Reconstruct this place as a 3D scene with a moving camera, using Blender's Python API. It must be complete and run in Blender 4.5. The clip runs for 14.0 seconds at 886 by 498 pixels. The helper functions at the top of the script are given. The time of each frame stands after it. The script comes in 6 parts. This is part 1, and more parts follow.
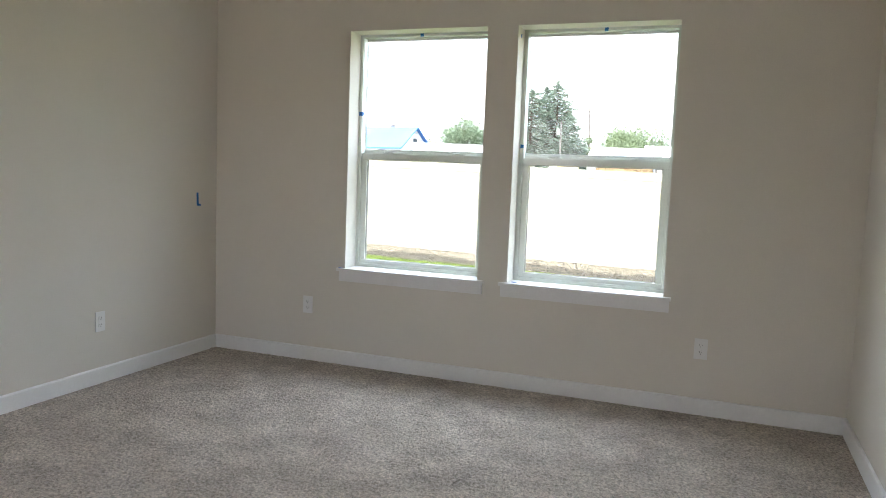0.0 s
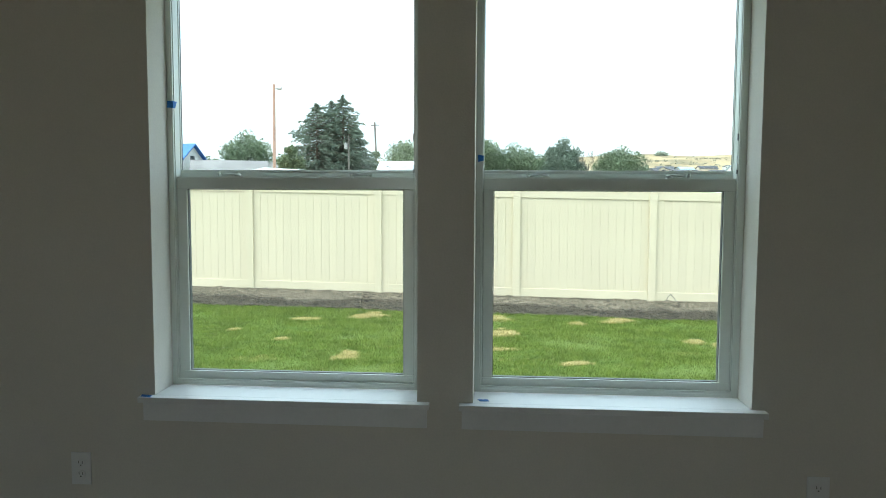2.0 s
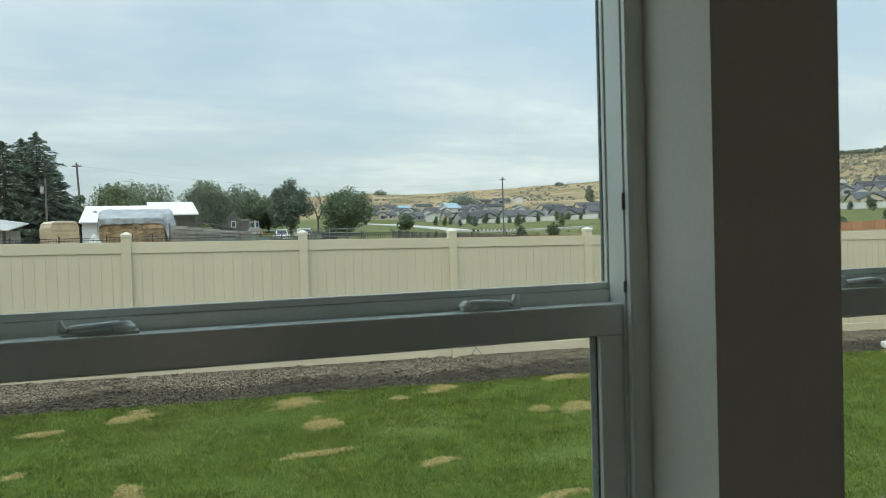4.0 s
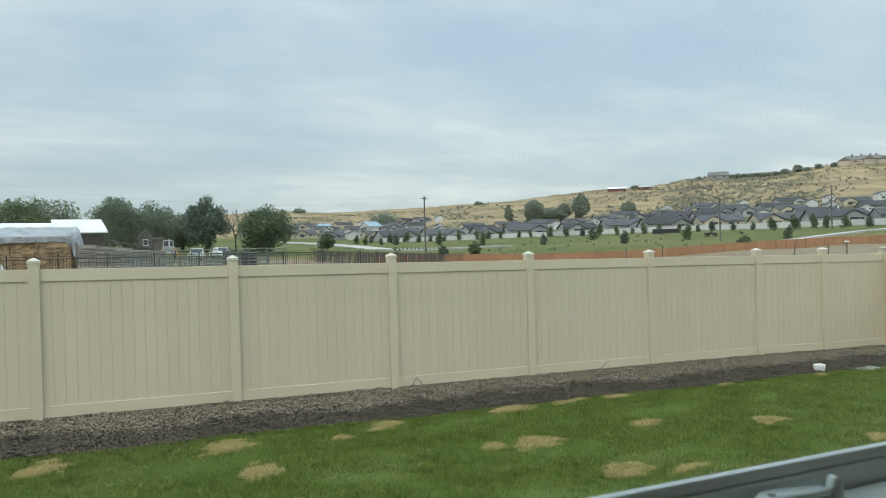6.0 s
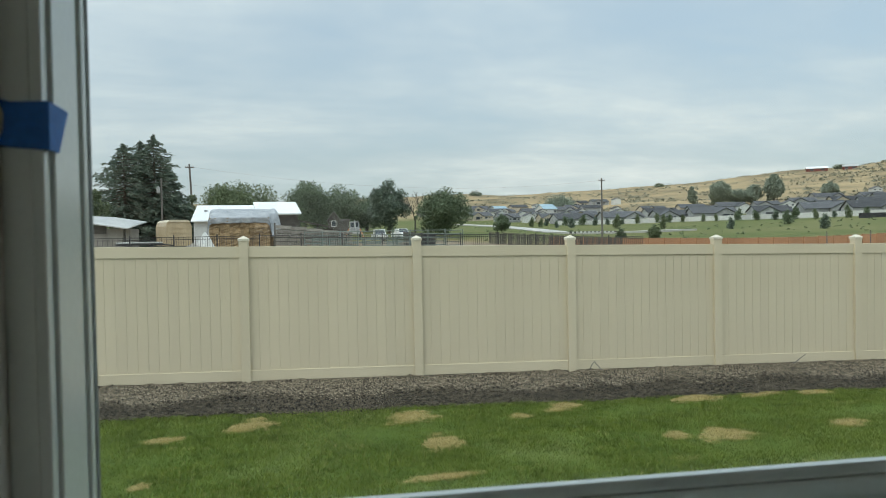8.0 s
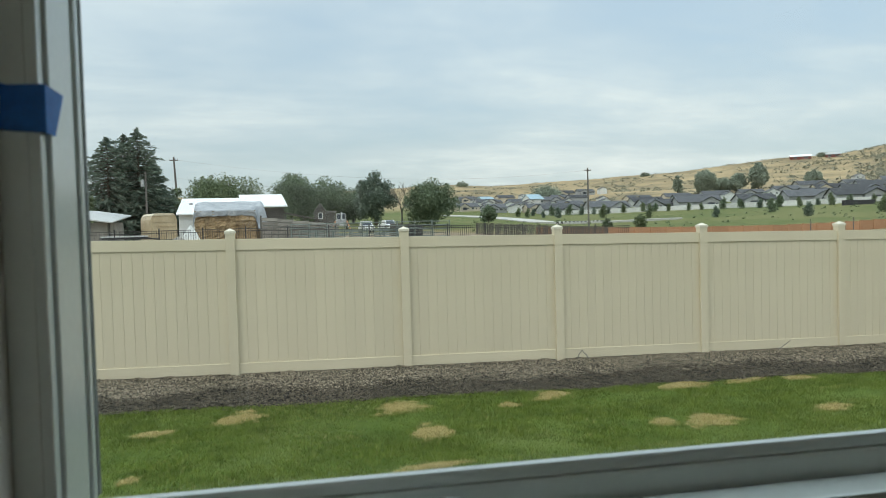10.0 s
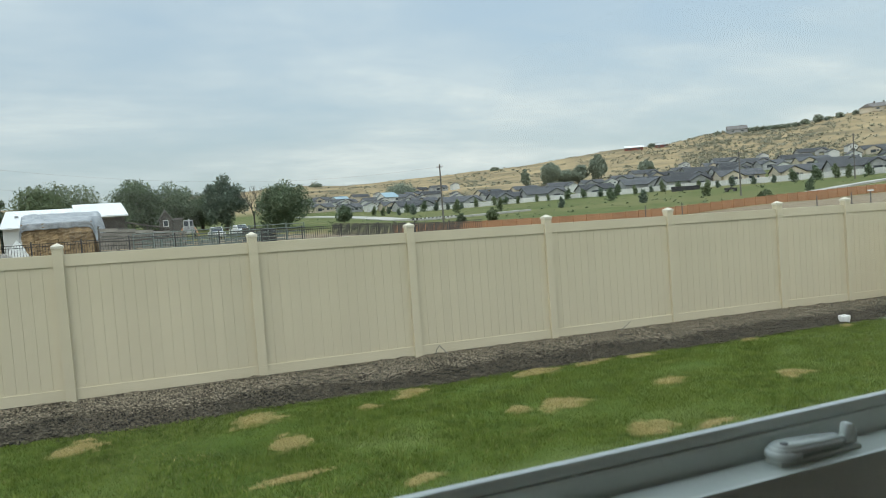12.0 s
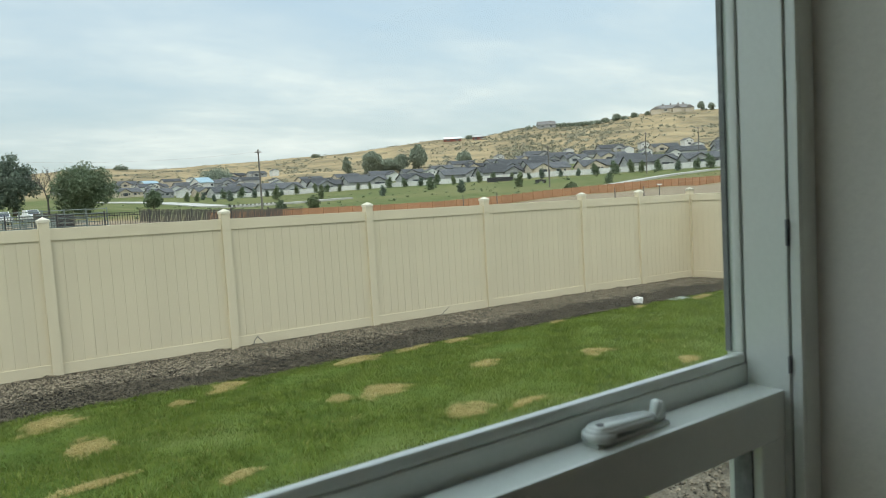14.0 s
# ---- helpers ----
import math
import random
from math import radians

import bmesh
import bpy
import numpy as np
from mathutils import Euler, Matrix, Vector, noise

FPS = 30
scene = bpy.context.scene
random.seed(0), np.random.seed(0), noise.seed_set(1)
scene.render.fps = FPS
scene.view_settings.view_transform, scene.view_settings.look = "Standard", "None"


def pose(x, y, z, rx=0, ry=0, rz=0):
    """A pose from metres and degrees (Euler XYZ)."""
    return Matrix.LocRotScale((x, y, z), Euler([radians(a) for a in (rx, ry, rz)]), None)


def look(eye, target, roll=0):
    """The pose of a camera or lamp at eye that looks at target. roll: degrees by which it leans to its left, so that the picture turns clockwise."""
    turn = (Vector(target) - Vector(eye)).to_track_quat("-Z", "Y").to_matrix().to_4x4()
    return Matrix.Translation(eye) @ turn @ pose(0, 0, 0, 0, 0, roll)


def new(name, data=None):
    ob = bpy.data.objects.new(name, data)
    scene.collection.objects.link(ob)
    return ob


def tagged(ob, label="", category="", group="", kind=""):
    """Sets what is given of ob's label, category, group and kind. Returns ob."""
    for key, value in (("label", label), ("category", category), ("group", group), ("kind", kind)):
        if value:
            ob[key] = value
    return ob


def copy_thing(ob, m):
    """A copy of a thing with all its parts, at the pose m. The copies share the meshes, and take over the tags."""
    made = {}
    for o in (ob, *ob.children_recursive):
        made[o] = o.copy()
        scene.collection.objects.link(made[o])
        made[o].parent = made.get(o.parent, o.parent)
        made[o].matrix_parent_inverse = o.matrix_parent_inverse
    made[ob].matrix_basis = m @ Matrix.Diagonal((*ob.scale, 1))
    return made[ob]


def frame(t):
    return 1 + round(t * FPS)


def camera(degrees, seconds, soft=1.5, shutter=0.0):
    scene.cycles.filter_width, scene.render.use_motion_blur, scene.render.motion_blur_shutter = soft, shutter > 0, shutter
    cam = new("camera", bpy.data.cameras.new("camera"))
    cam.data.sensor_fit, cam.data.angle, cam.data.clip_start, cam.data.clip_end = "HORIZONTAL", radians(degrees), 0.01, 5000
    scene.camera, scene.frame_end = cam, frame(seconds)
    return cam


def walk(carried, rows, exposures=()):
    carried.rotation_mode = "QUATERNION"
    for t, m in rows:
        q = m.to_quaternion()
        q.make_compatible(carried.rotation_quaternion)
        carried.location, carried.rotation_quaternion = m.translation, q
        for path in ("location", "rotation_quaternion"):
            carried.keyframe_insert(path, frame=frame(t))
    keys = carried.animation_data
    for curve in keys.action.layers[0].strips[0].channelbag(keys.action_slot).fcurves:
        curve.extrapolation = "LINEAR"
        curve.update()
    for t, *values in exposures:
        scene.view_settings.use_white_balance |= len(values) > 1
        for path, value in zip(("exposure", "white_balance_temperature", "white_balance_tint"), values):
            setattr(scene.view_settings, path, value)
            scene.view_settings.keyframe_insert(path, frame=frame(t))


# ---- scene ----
cam = camera(61.9, 14.0, soft=0.65)
cam.data.dof.use_dof, cam.data.dof.focus_distance, cam.data.dof.aperture_fstop = True, 9.0, 15.0
PATH = [
    (0, (1.272, -4.23, 1.265), (0.572, -2.364, 1.064), 2.2),
    (0.5, (1.04, -3.826, 1.273), (0.48, -1.915, 1.067), 3.0),
    (1, (0.754, -3.384, 1.281), (0.308, -1.444, 1.065), 1.8),
    (1.5, (0.478, -2.897, 1.313), (0.18, -0.926, 1.133), 0.9),
    (2, (0.176, -2.407, 1.329), (0.029, -0.417, 1.18), 0.3),
    (2.5, (-0.085, -1.943, 1.352), (-0.065, 0.053, 1.225), -0.6),
    (3, (-0.333, -1.493, 1.389), (-0.125, 0.494, 1.294), -1.3),
    (5.5, (-0.756, -0.233, 1.589), (0.107, 1.571, 1.584), -1.4),
    (6, (-0.765, -0.234, 1.589), (0.021, 1.605, 1.583), -1.6),
    (6.5, (-0.826, -0.24, 1.583), (-0.227, 1.669, 1.572), -1.9),
    (7, (-0.822, -0.252, 1.583), (-0.447, 1.712, 1.567), -1.9),
    (9.5, (-0.845, -0.274, 1.569), (-0.521, 1.698, 1.503), -0.8),
    (10, (-0.836, -0.273, 1.572), (-0.468, 1.692, 1.505), -1.6),
    (10.5, (-0.823, -0.259, 1.579), (-0.375, 1.689, 1.515), -2.6),
    (11, (-0.798, -0.26, 1.585), (-0.256, 1.664, 1.52), -3.4),
    (11.5, (-0.781, -0.27, 1.594), (-0.141, 1.624, 1.519), -4.0),
    (12, (-0.756, -0.24, 1.586), (-0.021, 1.618, 1.496), -4.2),
    (12.5, (-0.745, -0.236, 1.588), (0.087, 1.58, 1.477), -4.1),
    (13, (-0.738, -0.214, 1.584), (0.194, 1.551, 1.454), -3.8),
    (13.5, (-0.73, -0.194, 1.581), (0.302, 1.513, 1.435), -3.5),
    (14, (-0.726, -0.197, 1.576), (0.426, 1.431, 1.422), -3.4),
]
walk(cam, [(t, look(e, a, r)) for t, e, a, r in PATH],
     exposures=[(0.0, 2.9, 6850, 19), (0.5, 2.45, 6950, 20), (1.0, 2.05, 6800, 18), (1.5, 1.8, 6400, 15), (2.0, 1.4, 6550, 4), (2.5, 1.05, 6650, 2), (3.0, 0.7, 6850, 6), (3.6, 0.3, 6850, 6), (5.3, 0.1, 6800, 10), (7.2, 0.0, 6900, 10), (9.3, 0.17, 6950, 10), (10.5, 0.17, 6950, 10), (11.5, 0.05, 6900, 10), (13.0, 0.15, 6950, 10), (14.0, 0.27, 7050, 9)])

# ---- world and sun ----
world = bpy.data.worlds.new("sky")
scene.world = world
world.use_nodes = True
wt = world.node_tree
SUN_EL, SUN_AZ = 48, -128


def node(tree, kind, **values):
    n = tree.nodes.new(kind)
    for k, v in values.items():
        n.inputs[k].default_value = v
    return n


def math_node(tree, op, a, b=0.0, c=0.0):
    n = tree.nodes.new("ShaderNodeMath")
    n.operation = op
    for i, v in enumerate((a, b, c)):
        if isinstance(v, (int, float)):
            n.inputs[i].default_value = v
        else:
            tree.links.new(v, n.inputs[i])
    return n.outputs[0]


def ramp(tree, fac, stops):
    n = tree.nodes.new("ShaderNodeValToRGB")
    els = n.color_ramp.elements
    while len(els) < len(stops):
        els.new(0.5)
    for e, (p, c) in zip(els, stops):
        e.position = p
        e.color = (*c, 1)
    tree.links.new(fac, n.inputs[0])
    return n.outputs[0]


def mix_rgb(tree, fac, a, b, blend="MIX"):
    n = tree.nodes.new("ShaderNodeMix")
    n.data_type, n.blend_type = "RGBA", blend
    for sock, v in ((n.inputs[0], fac), (n.inputs[6], a), (n.inputs[7], b)):
        if isinstance(v, (int, float)):
            sock.default_value = v
        elif isinstance(v, tuple):
            sock.default_value = (*v, 1)
        else:
            tree.links.new(v, sock)
    return n.outputs[2]


def build_sky():
    sky = wt.nodes.new("ShaderNodeTexSky")
    sky.sky_type, sky.sun_disc = "NISHITA", False
    sky.sun_elevation, sky.sun_rotation = radians(SUN_EL), radians(SUN_AZ)
    sky.dust_density, sky.air_density = 2.0, 1.0
    tc = wt.nodes.new("ShaderNodeTexCoord")
    sep = wt.nodes.new("ShaderNodeSeparateXYZ")
    wt.links.new(tc.outputs["Generated"], sep.inputs[0])
    up = math_node(wt, "ADD", math_node(wt, "MAXIMUM", sep.outputs[2], 0.0), 0.16)
    comb = wt.nodes.new("ShaderNodeCombineXYZ")
    wt.links.new(math_node(wt, "DIVIDE", sep.outputs[0], up), comb.inputs[0])
    wt.links.new(math_node(wt, "DIVIDE", sep.outputs[1], up), comb.inputs[1])
    mp = wt.nodes.new("ShaderNodeMapping")
    mp.inputs["Rotation"].default_value = (0, 0, radians(-12))
    mp.inputs["Scale"].default_value = (0.6, 0.95, 1)
    wt.links.new(comb.outputs[0], mp.inputs[0])
    big = node(wt, "ShaderNodeTexNoise", Scale=0.9, Detail=7.0, Roughness=0.55, Distortion=0.35)
    fine = node(wt, "ShaderNodeTexNoise", Scale=3.1, Detail=6.0, Roughness=0.6, Distortion=0.2)
    wt.links.new(mp.outputs[0], big.inputs["Vector"])
    wt.links.new(mp.outputs[0], fine.inputs["Vector"])
    cover = math_node(wt, "ADD", math_node(wt, "MULTIPLY", big.outputs[0], 0.72), math_node(wt, "MULTIPLY", fine.outputs[0], 0.28))
    cloud = ramp(wt, cover, [(0.36, (0.0, 0.0, 0.0)), (0.52, (0.45, 0.45, 0.45)), (0.68, (1.0, 1.0, 1.0))])
    cloud_colour = ramp(wt, cover, [(0.40, (4.35, 5.0, 5.65)), (0.53, (5.35, 5.9, 6.4)), (0.66, (6.5, 6.9, 7.2))])
    haze = mix_rgb(wt, 0.55, sky.outputs[0], (4.1, 5.1, 6.1))
    tint = mix_rgb(wt, cloud, haze, cloud_colour)
    rise = ramp(wt, sep.outputs[2], [(0.1, (1.0, 1.0, 1.0)), (0.34, (1.22, 1.22, 1.22)), (0.62, (2.1, 2.1, 2.1)), (0.95, (2.9, 2.9, 2.9))])
    tint = mix_rgb(wt, 1.0, tint, rise, "MULTIPLY")
    wt.links.new(tint, wt.nodes["Background"].inputs[0])
    wt.nodes["Background"].inputs[1].default_value = 0.13


build_sky()
sun = new("sun", bpy.data.lights.new("sun", "SUN"))
sun.data.energy, sun.data.angle, sun.data.color = 0.4, radians(30), (1.0, 0.94, 0.84)
sun.matrix_world = look((0, 0, 60), (-math.sin(radians(SUN_AZ)) * math.cos(radians(SUN_EL)), -math.cos(radians(SUN_AZ)) * math.cos(radians(SUN_EL)), 60 - math.sin(radians(SUN_EL))))


# ---- materials ----
def surf(name, a, b, scale=4.0, rough=0.6, bump=0.15, fine=90.0, metal=0.0, rnd=0.0, depth=0.002, third=None, stretch=None, spec=0.5, contrast=0.25):
    """Two base colours by coarse noise, a fine grain, relief, and a small change from object to object."""
    m = bpy.data.materials.new(name)
    m.use_nodes = True
    t = m.node_tree
    b_ = t.nodes["Principled BSDF"]
    tc = t.nodes.new("ShaderNodeTexCoord")
    vec = tc.outputs["Object"]
    if stretch:
        mp = t.nodes.new("ShaderNodeMapping")
        mp.inputs["Scale"].default_value = stretch
        t.links.new(vec, mp.inputs[0])
        vec = mp.outputs[0]
    n1 = node(t, "ShaderNodeTexNoise", Scale=scale, Detail=4.0)
    n2 = node(t, "ShaderNodeTexNoise", Scale=fine, Detail=3.0, Roughness=0.65)
    t.links.new(vec, n1.inputs["Vector"])
    t.links.new(vec, n2.inputs["Vector"])
    stops = [(0.35, a), (0.65, b)] if third is None else [(0.32, a), (0.52, b), (0.7, third)]
    col = ramp(t, n1.outputs[0], stops)
    lo, hi = 1 - contrast, 1 + contrast
    grain = ramp(t, n2.outputs[0], [(0.3, (lo, lo, lo)), (0.7, (hi, hi, hi))])
    col = mix_rgb(t, 1.0, col, grain, "MULTIPLY")
    if rnd:
        oi = t.nodes.new("ShaderNodeObjectInfo")
        hsv = t.nodes.new("ShaderNodeHueSaturation")
        t.links.new(math_node(t, "MULTIPLY_ADD", oi.outputs["Random"], 2 * rnd, 1 - rnd), hsv.inputs["Value"])
        t.links.new(col, hsv.inputs["Color"])
        col = hsv.outputs[0]
    t.links.new(col, b_.inputs["Base Color"])
    t.links.new(math_node(t, "MULTIPLY_ADD", n2.outputs[0], 0.2, rough - 0.1), b_.inputs["Roughness"])
    b_.inputs["Metallic"].default_value = metal
    b_.inputs["Specular IOR Level"].default_value = spec
    if bump:
        bp = node(t, "ShaderNodeBump", Strength=bump, Distance=depth)
        t.links.new(n2.outputs[0], bp.inputs["Height"])
        t.links.new(bp.outputs[0], b_.inputs["Normal"])
    return m


def leafy(name, a, b, mottle=None):
    """Leaves whose green changes from leaf to leaf and lets some light through; mottle darkens or dries whole patches."""
    m = bpy.data.materials.new(name)
    m.use_nodes = True
    t = m.node_tree
    b_ = t.nodes["Principled BSDF"]
    geo = t.nodes.new("ShaderNodeNewGeometry")
    col = ramp(t, geo.outputs["Random Per Island"], [(0.1, a), (0.9, b)])
    if mottle:
        tc = t.nodes.new("ShaderNodeTexCoord")
        for scale, tint, hi in mottle:
            ns = node(t, "ShaderNodeTexNoise", Scale=scale, Detail=4.0, Roughness=0.6)
            t.links.new(tc.outputs["Object"], ns.inputs["Vector"])
            col = mix_rgb(t, ramp(t, ns.outputs[0], [(0.42, (0, 0, 0)), (0.62, (hi, hi, hi))]), col, tint)
    t.links.new(col, b_.inputs["Base Color"])
    b_.inputs["Roughness"].default_value = 0.65
    b_.inputs["Specular IOR Level"].default_value = 0.25
    tr = t.nodes.new("ShaderNodeBsdfTranslucent")
    t.links.new(col, tr.inputs[0])
    mx = t.nodes.new("ShaderNodeMixShader")
    mx.inputs[0].default_value = 0.25
    t.links.new(b_.outputs[0], mx.inputs[1])
    t.links.new(tr.outputs[0], mx.inputs[2])
    t.links.new(mx.outputs[0], t.nodes["Material Output"].inputs[0])
    return m


def glass():
    m = bpy.data.materials.new("window_glass")
    m.use_nodes = True
    t = m.node_tree
    t.nodes.remove(t.nodes["Principled BSDF"])
    tr = node(t, "ShaderNodeBsdfTransparent", Color=(0.95, 0.98, 0.965, 1))
    gl = node(t, "ShaderNodeBsdfGlossy", Roughness=0.02)
    lw = node(t, "ShaderNodeLayerWeight", Blend=0.5)
    fr = math_node(t, "MULTIPLY_ADD", math_node(t, "POWER", lw.outputs["Facing"], 5.0), 0.45, 0.018)
    mx = t.nodes.new("ShaderNodeMixShader")
    t.links.new(fr, mx.inputs[0])
    t.links.new(tr.outputs[0], mx.inputs[1])
    t.links.new(gl.outputs[0], mx.inputs[2])
    t.links.new(mx.outputs[0], t.nodes["Material Output"].inputs[0])
    return m


M_WALL = surf("wall_paint", (0.7, 0.665, 0.595), (0.74, 0.7, 0.63), 1.2, 0.75, 0.35, 140, depth=0.0015, contrast=0.03)
M_CEIL = surf("ceiling_paint", (0.8, 0.8, 0.78), (0.84, 0.83, 0.81), 1.5, 0.85, 0.35, 120, contrast=0.03)
M_TRIM = surf("white_trim_paint", (0.8, 0.8, 0.79), (0.84, 0.84, 0.83), 3.0, 0.4, 0.1, 60, contrast=0.02, depth=0.0006)
# White vinyl; green light bounced off the lawn is tinted into its base colour.
M_VINYL = surf("lawn_tinted_vinyl", (0.765, 0.81, 0.755), (0.8, 0.845, 0.79), 2.0, 0.2, 0.06, 200, contrast=0.02, depth=0.0004, spec=0.75)
M_CARPET = surf("carpet", (0.44, 0.385, 0.34), (0.53, 0.465, 0.41), 4.5, 0.95, 1.0, 75, third=(0.62, 0.55, 0.49), depth=0.016, spec=0.05, contrast=0.42)
M_PLATE = surf("outlet_plastic", (0.8, 0.8, 0.79), (0.82, 0.82, 0.81), 4, 0.35, 0, contrast=0.01)
# Near-black for holes that aren't cut; their inner shade is put into the colour.
M_SLOT = surf("hole_shade", (0.02, 0.02, 0.02), (0.03, 0.03, 0.03), 4, 0.8, 0)
M_TAPE = surf("blue_tape", (0.015, 0.14, 0.46), (0.025, 0.19, 0.56), 60, 0.65, 0.5, 400, depth=0.0006, contrast=0.12)
M_GASKET = surf("dark_gasket", (0.16, 0.17, 0.17), (0.2, 0.21, 0.2), 10, 0.7, 0)
M_GLASS = glass()
M_FENCE = surf("tan_vinyl", (0.585, 0.515, 0.37), (0.63, 0.557, 0.405), 1.1, 0.5, 0.08, 160, rnd=0.025, contrast=0.03, depth=0.0005)
# Fence vinyl made paler for the caps; light on their tops is in the colour.
M_CAP = surf("top_lit_vinyl_cap", (0.64, 0.59, 0.475), (0.68, 0.63, 0.515), 3, 0.45, 0, contrast=0.02)
M_GRAVEL = surf("gravel", (0.08, 0.068, 0.048), (0.14, 0.12, 0.086), 1.3, 0.95, 1.0, 55, third=(0.23, 0.198, 0.148), depth=0.02, contrast=0.6, spec=0.2)
M_STONE = leafy("gravel_stones", (0.045, 0.038, 0.028), (0.4, 0.335, 0.245))
M_DARKSTONE = leafy("damp_gravel_stones", (0.01, 0.0085, 0.006), (0.17, 0.143, 0.1))
M_DAMP = surf("damp_gravel", (0.028, 0.023, 0.016), (0.05, 0.041, 0.029), 2.0, 0.8, 1.0, 55, third=(0.1, 0.083, 0.06), depth=0.02, contrast=0.6, spec=0.3)
M_TURF = surf("turf", (0.08, 0.13, 0.025), (0.12, 0.175, 0.04), 0.9, 0.95, 1.0, 60, depth=0.03, third=(0.16, 0.2, 0.06), contrast=0.4, spec=0.1)
M_BLADE = leafy("grass_blades", (0.082, 0.135, 0.014), (0.205, 0.265, 0.048), ((5.0, (0.045, 0.085, 0.008), 0.8), (0.8, (0.13, 0.18, 0.025), 0.2), (19.0, (0.29, 0.33, 0.1), 0.5)))
M_STRAW = leafy("dry_grass_blades", (0.42, 0.335, 0.14), (0.56, 0.455, 0.21))
# Leaf tones are raised: haze over the distant trees is put into these colours.
M_LEAF = leafy("broadleaf_foliage", (0.1, 0.14, 0.085), (0.19, 0.24, 0.145))
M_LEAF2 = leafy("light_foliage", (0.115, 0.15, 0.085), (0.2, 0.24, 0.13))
# Paler leaves for slope and ridge trees; distance haze is put into the colour.
M_FARLEAF = leafy("hazed_slope_foliage", (0.23, 0.27, 0.21), (0.34, 0.38, 0.3))
M_TEALROOF = surf("pale_teal_roof", (0.25, 0.37, 0.43), (0.31, 0.43, 0.49), 0.3, 0.5, 0.1, 9)
# The needles' lighter grey-green also holds some of that painted-in haze.
M_NEEDLE = leafy("conifer_foliage", (0.1, 0.138, 0.105), (0.19, 0.235, 0.18))
M_SAGE = leafy("sagebrush", (0.2, 0.205, 0.15), (0.34, 0.325, 0.245))
M_BARK = surf("bark", (0.07, 0.055, 0.04), (0.13, 0.1, 0.075), 3, 0.95, 0.6, 20, depth=0.03)
M_WOODPOLE = surf("weathered_pole", (0.12, 0.11, 0.1), (0.19, 0.175, 0.16), 1.5, 0.9, 0.5, 30, stretch=(1, 1, 0.1))
M_PINKPOLE = surf("reddish_pole", (0.36, 0.22, 0.17), (0.43, 0.28, 0.21), 1.0, 0.85, 0.2, 20)
M_WIRE = surf("wire", (0.12, 0.12, 0.12), (0.2, 0.2, 0.2), 2, 0.6, 0)
M_STEEL = surf("grey_steel", (0.3, 0.31, 0.31), (0.4, 0.41, 0.4), 2, 0.5, 0.1, 30, metal=0.3)
M_BLACK = surf("black_metal", (0.025, 0.025, 0.028), (0.04, 0.04, 0.042), 3, 0.5, 0)
M_PIPE = surf("galvanised_pipe", (0.13, 0.165, 0.15), (0.2, 0.24, 0.22), 2, 0.55, 0, metal=0.2)
M_GREYWOOD = surf("grey_boards", (0.075, 0.072, 0.064), (0.13, 0.12, 0.105), 1.5, 0.9, 0.4, 25, rnd=0.15)
M_CEDAR = surf("orange_cedar", (0.36, 0.185, 0.1), (0.46, 0.25, 0.14), 0.6, 0.85, 0.3, 14, rnd=0.08)
M_HAY = surf("hay", (0.24, 0.165, 0.095), (0.35, 0.25, 0.145), 1.6, 0.95, 1.0, 22, depth=0.06, rnd=0.3, third=(0.42, 0.3, 0.16), contrast=0.4)
M_TARP = surf("grey_tarp", (0.24, 0.26, 0.275), (0.36, 0.38, 0.4), 1.2, 0.4, 0.4, 8, depth=0.05)
M_WHITEROOF = surf("white_metal_roof", (0.72, 0.74, 0.75), (0.8, 0.82, 0.82), 0.3, 0.4, 0.1, 9)
M_BLUEROOF = surf("blue_metal_roof", (0.03, 0.13, 0.36), (0.045, 0.16, 0.42), 0.3, 0.65, 0.1, 9)
M_RUSTROOF = surf("pale_tin_roof", (0.33, 0.34, 0.33), (0.46, 0.46, 0.44), 0.5, 0.5, 0.2, 9)
M_SIDING = surf("white_siding", (0.56, 0.57, 0.55), (0.62, 0.63, 0.61), 0.5, 0.7, 0.2, 12, rnd=0.06)
M_BEIGE = surf("beige_siding", (0.5, 0.44, 0.34), (0.57, 0.5, 0.4), 0.5, 0.75, 0.2, 12, rnd=0.12)
M_GREYSIDE = surf("grey_siding", (0.3, 0.31, 0.31), (0.38, 0.39, 0.39), 0.5, 0.75, 0.2, 12, rnd=0.2)
M_SHINGLE = surf("charcoal_shingles", (0.052, 0.054, 0.058), (0.088, 0.091, 0.096), 0.6, 0.9, 0.3, 10, rnd=0.45)
M_BROWNROOF = surf("grey_shingles", (0.16, 0.15, 0.145), (0.22, 0.21, 0.2), 0.6, 0.9, 0.3, 10, rnd=0.1)
M_REDBARN = surf("red_barn_boards", (0.17, 0.055, 0.045), (0.23, 0.08, 0.065), 0.6, 0.85, 0.2, 8)
M_PANE = surf("dark_pane", (0.04, 0.05, 0.06), (0.07, 0.08, 0.09), 0.5, 0.15, 0)
M_TANROOF = surf("cream_roof_paint", (0.55, 0.48, 0.34), (0.62, 0.55, 0.41), 0.8, 0.45, 0.1, 12)
M_OLDBOARD = surf("bleached_boards", (0.17, 0.16, 0.14), (0.27, 0.255, 0.225), 1.5, 0.9, 0.4, 25, rnd=0.25)
M_TAN = surf("tan_trailer_paint", (0.42, 0.33, 0.2), (0.5, 0.4, 0.26), 0.8, 0.45, 0.1, 12)
M_WHITECAR = surf("white_car_paint", (0.72, 0.73, 0.73), (0.77, 0.78, 0.78), 0.5, 0.25, 0)
M_TYRE = surf("tyre_rubber", (0.02, 0.02, 0.02), (0.035, 0.035, 0.035), 3, 0.9, 0)
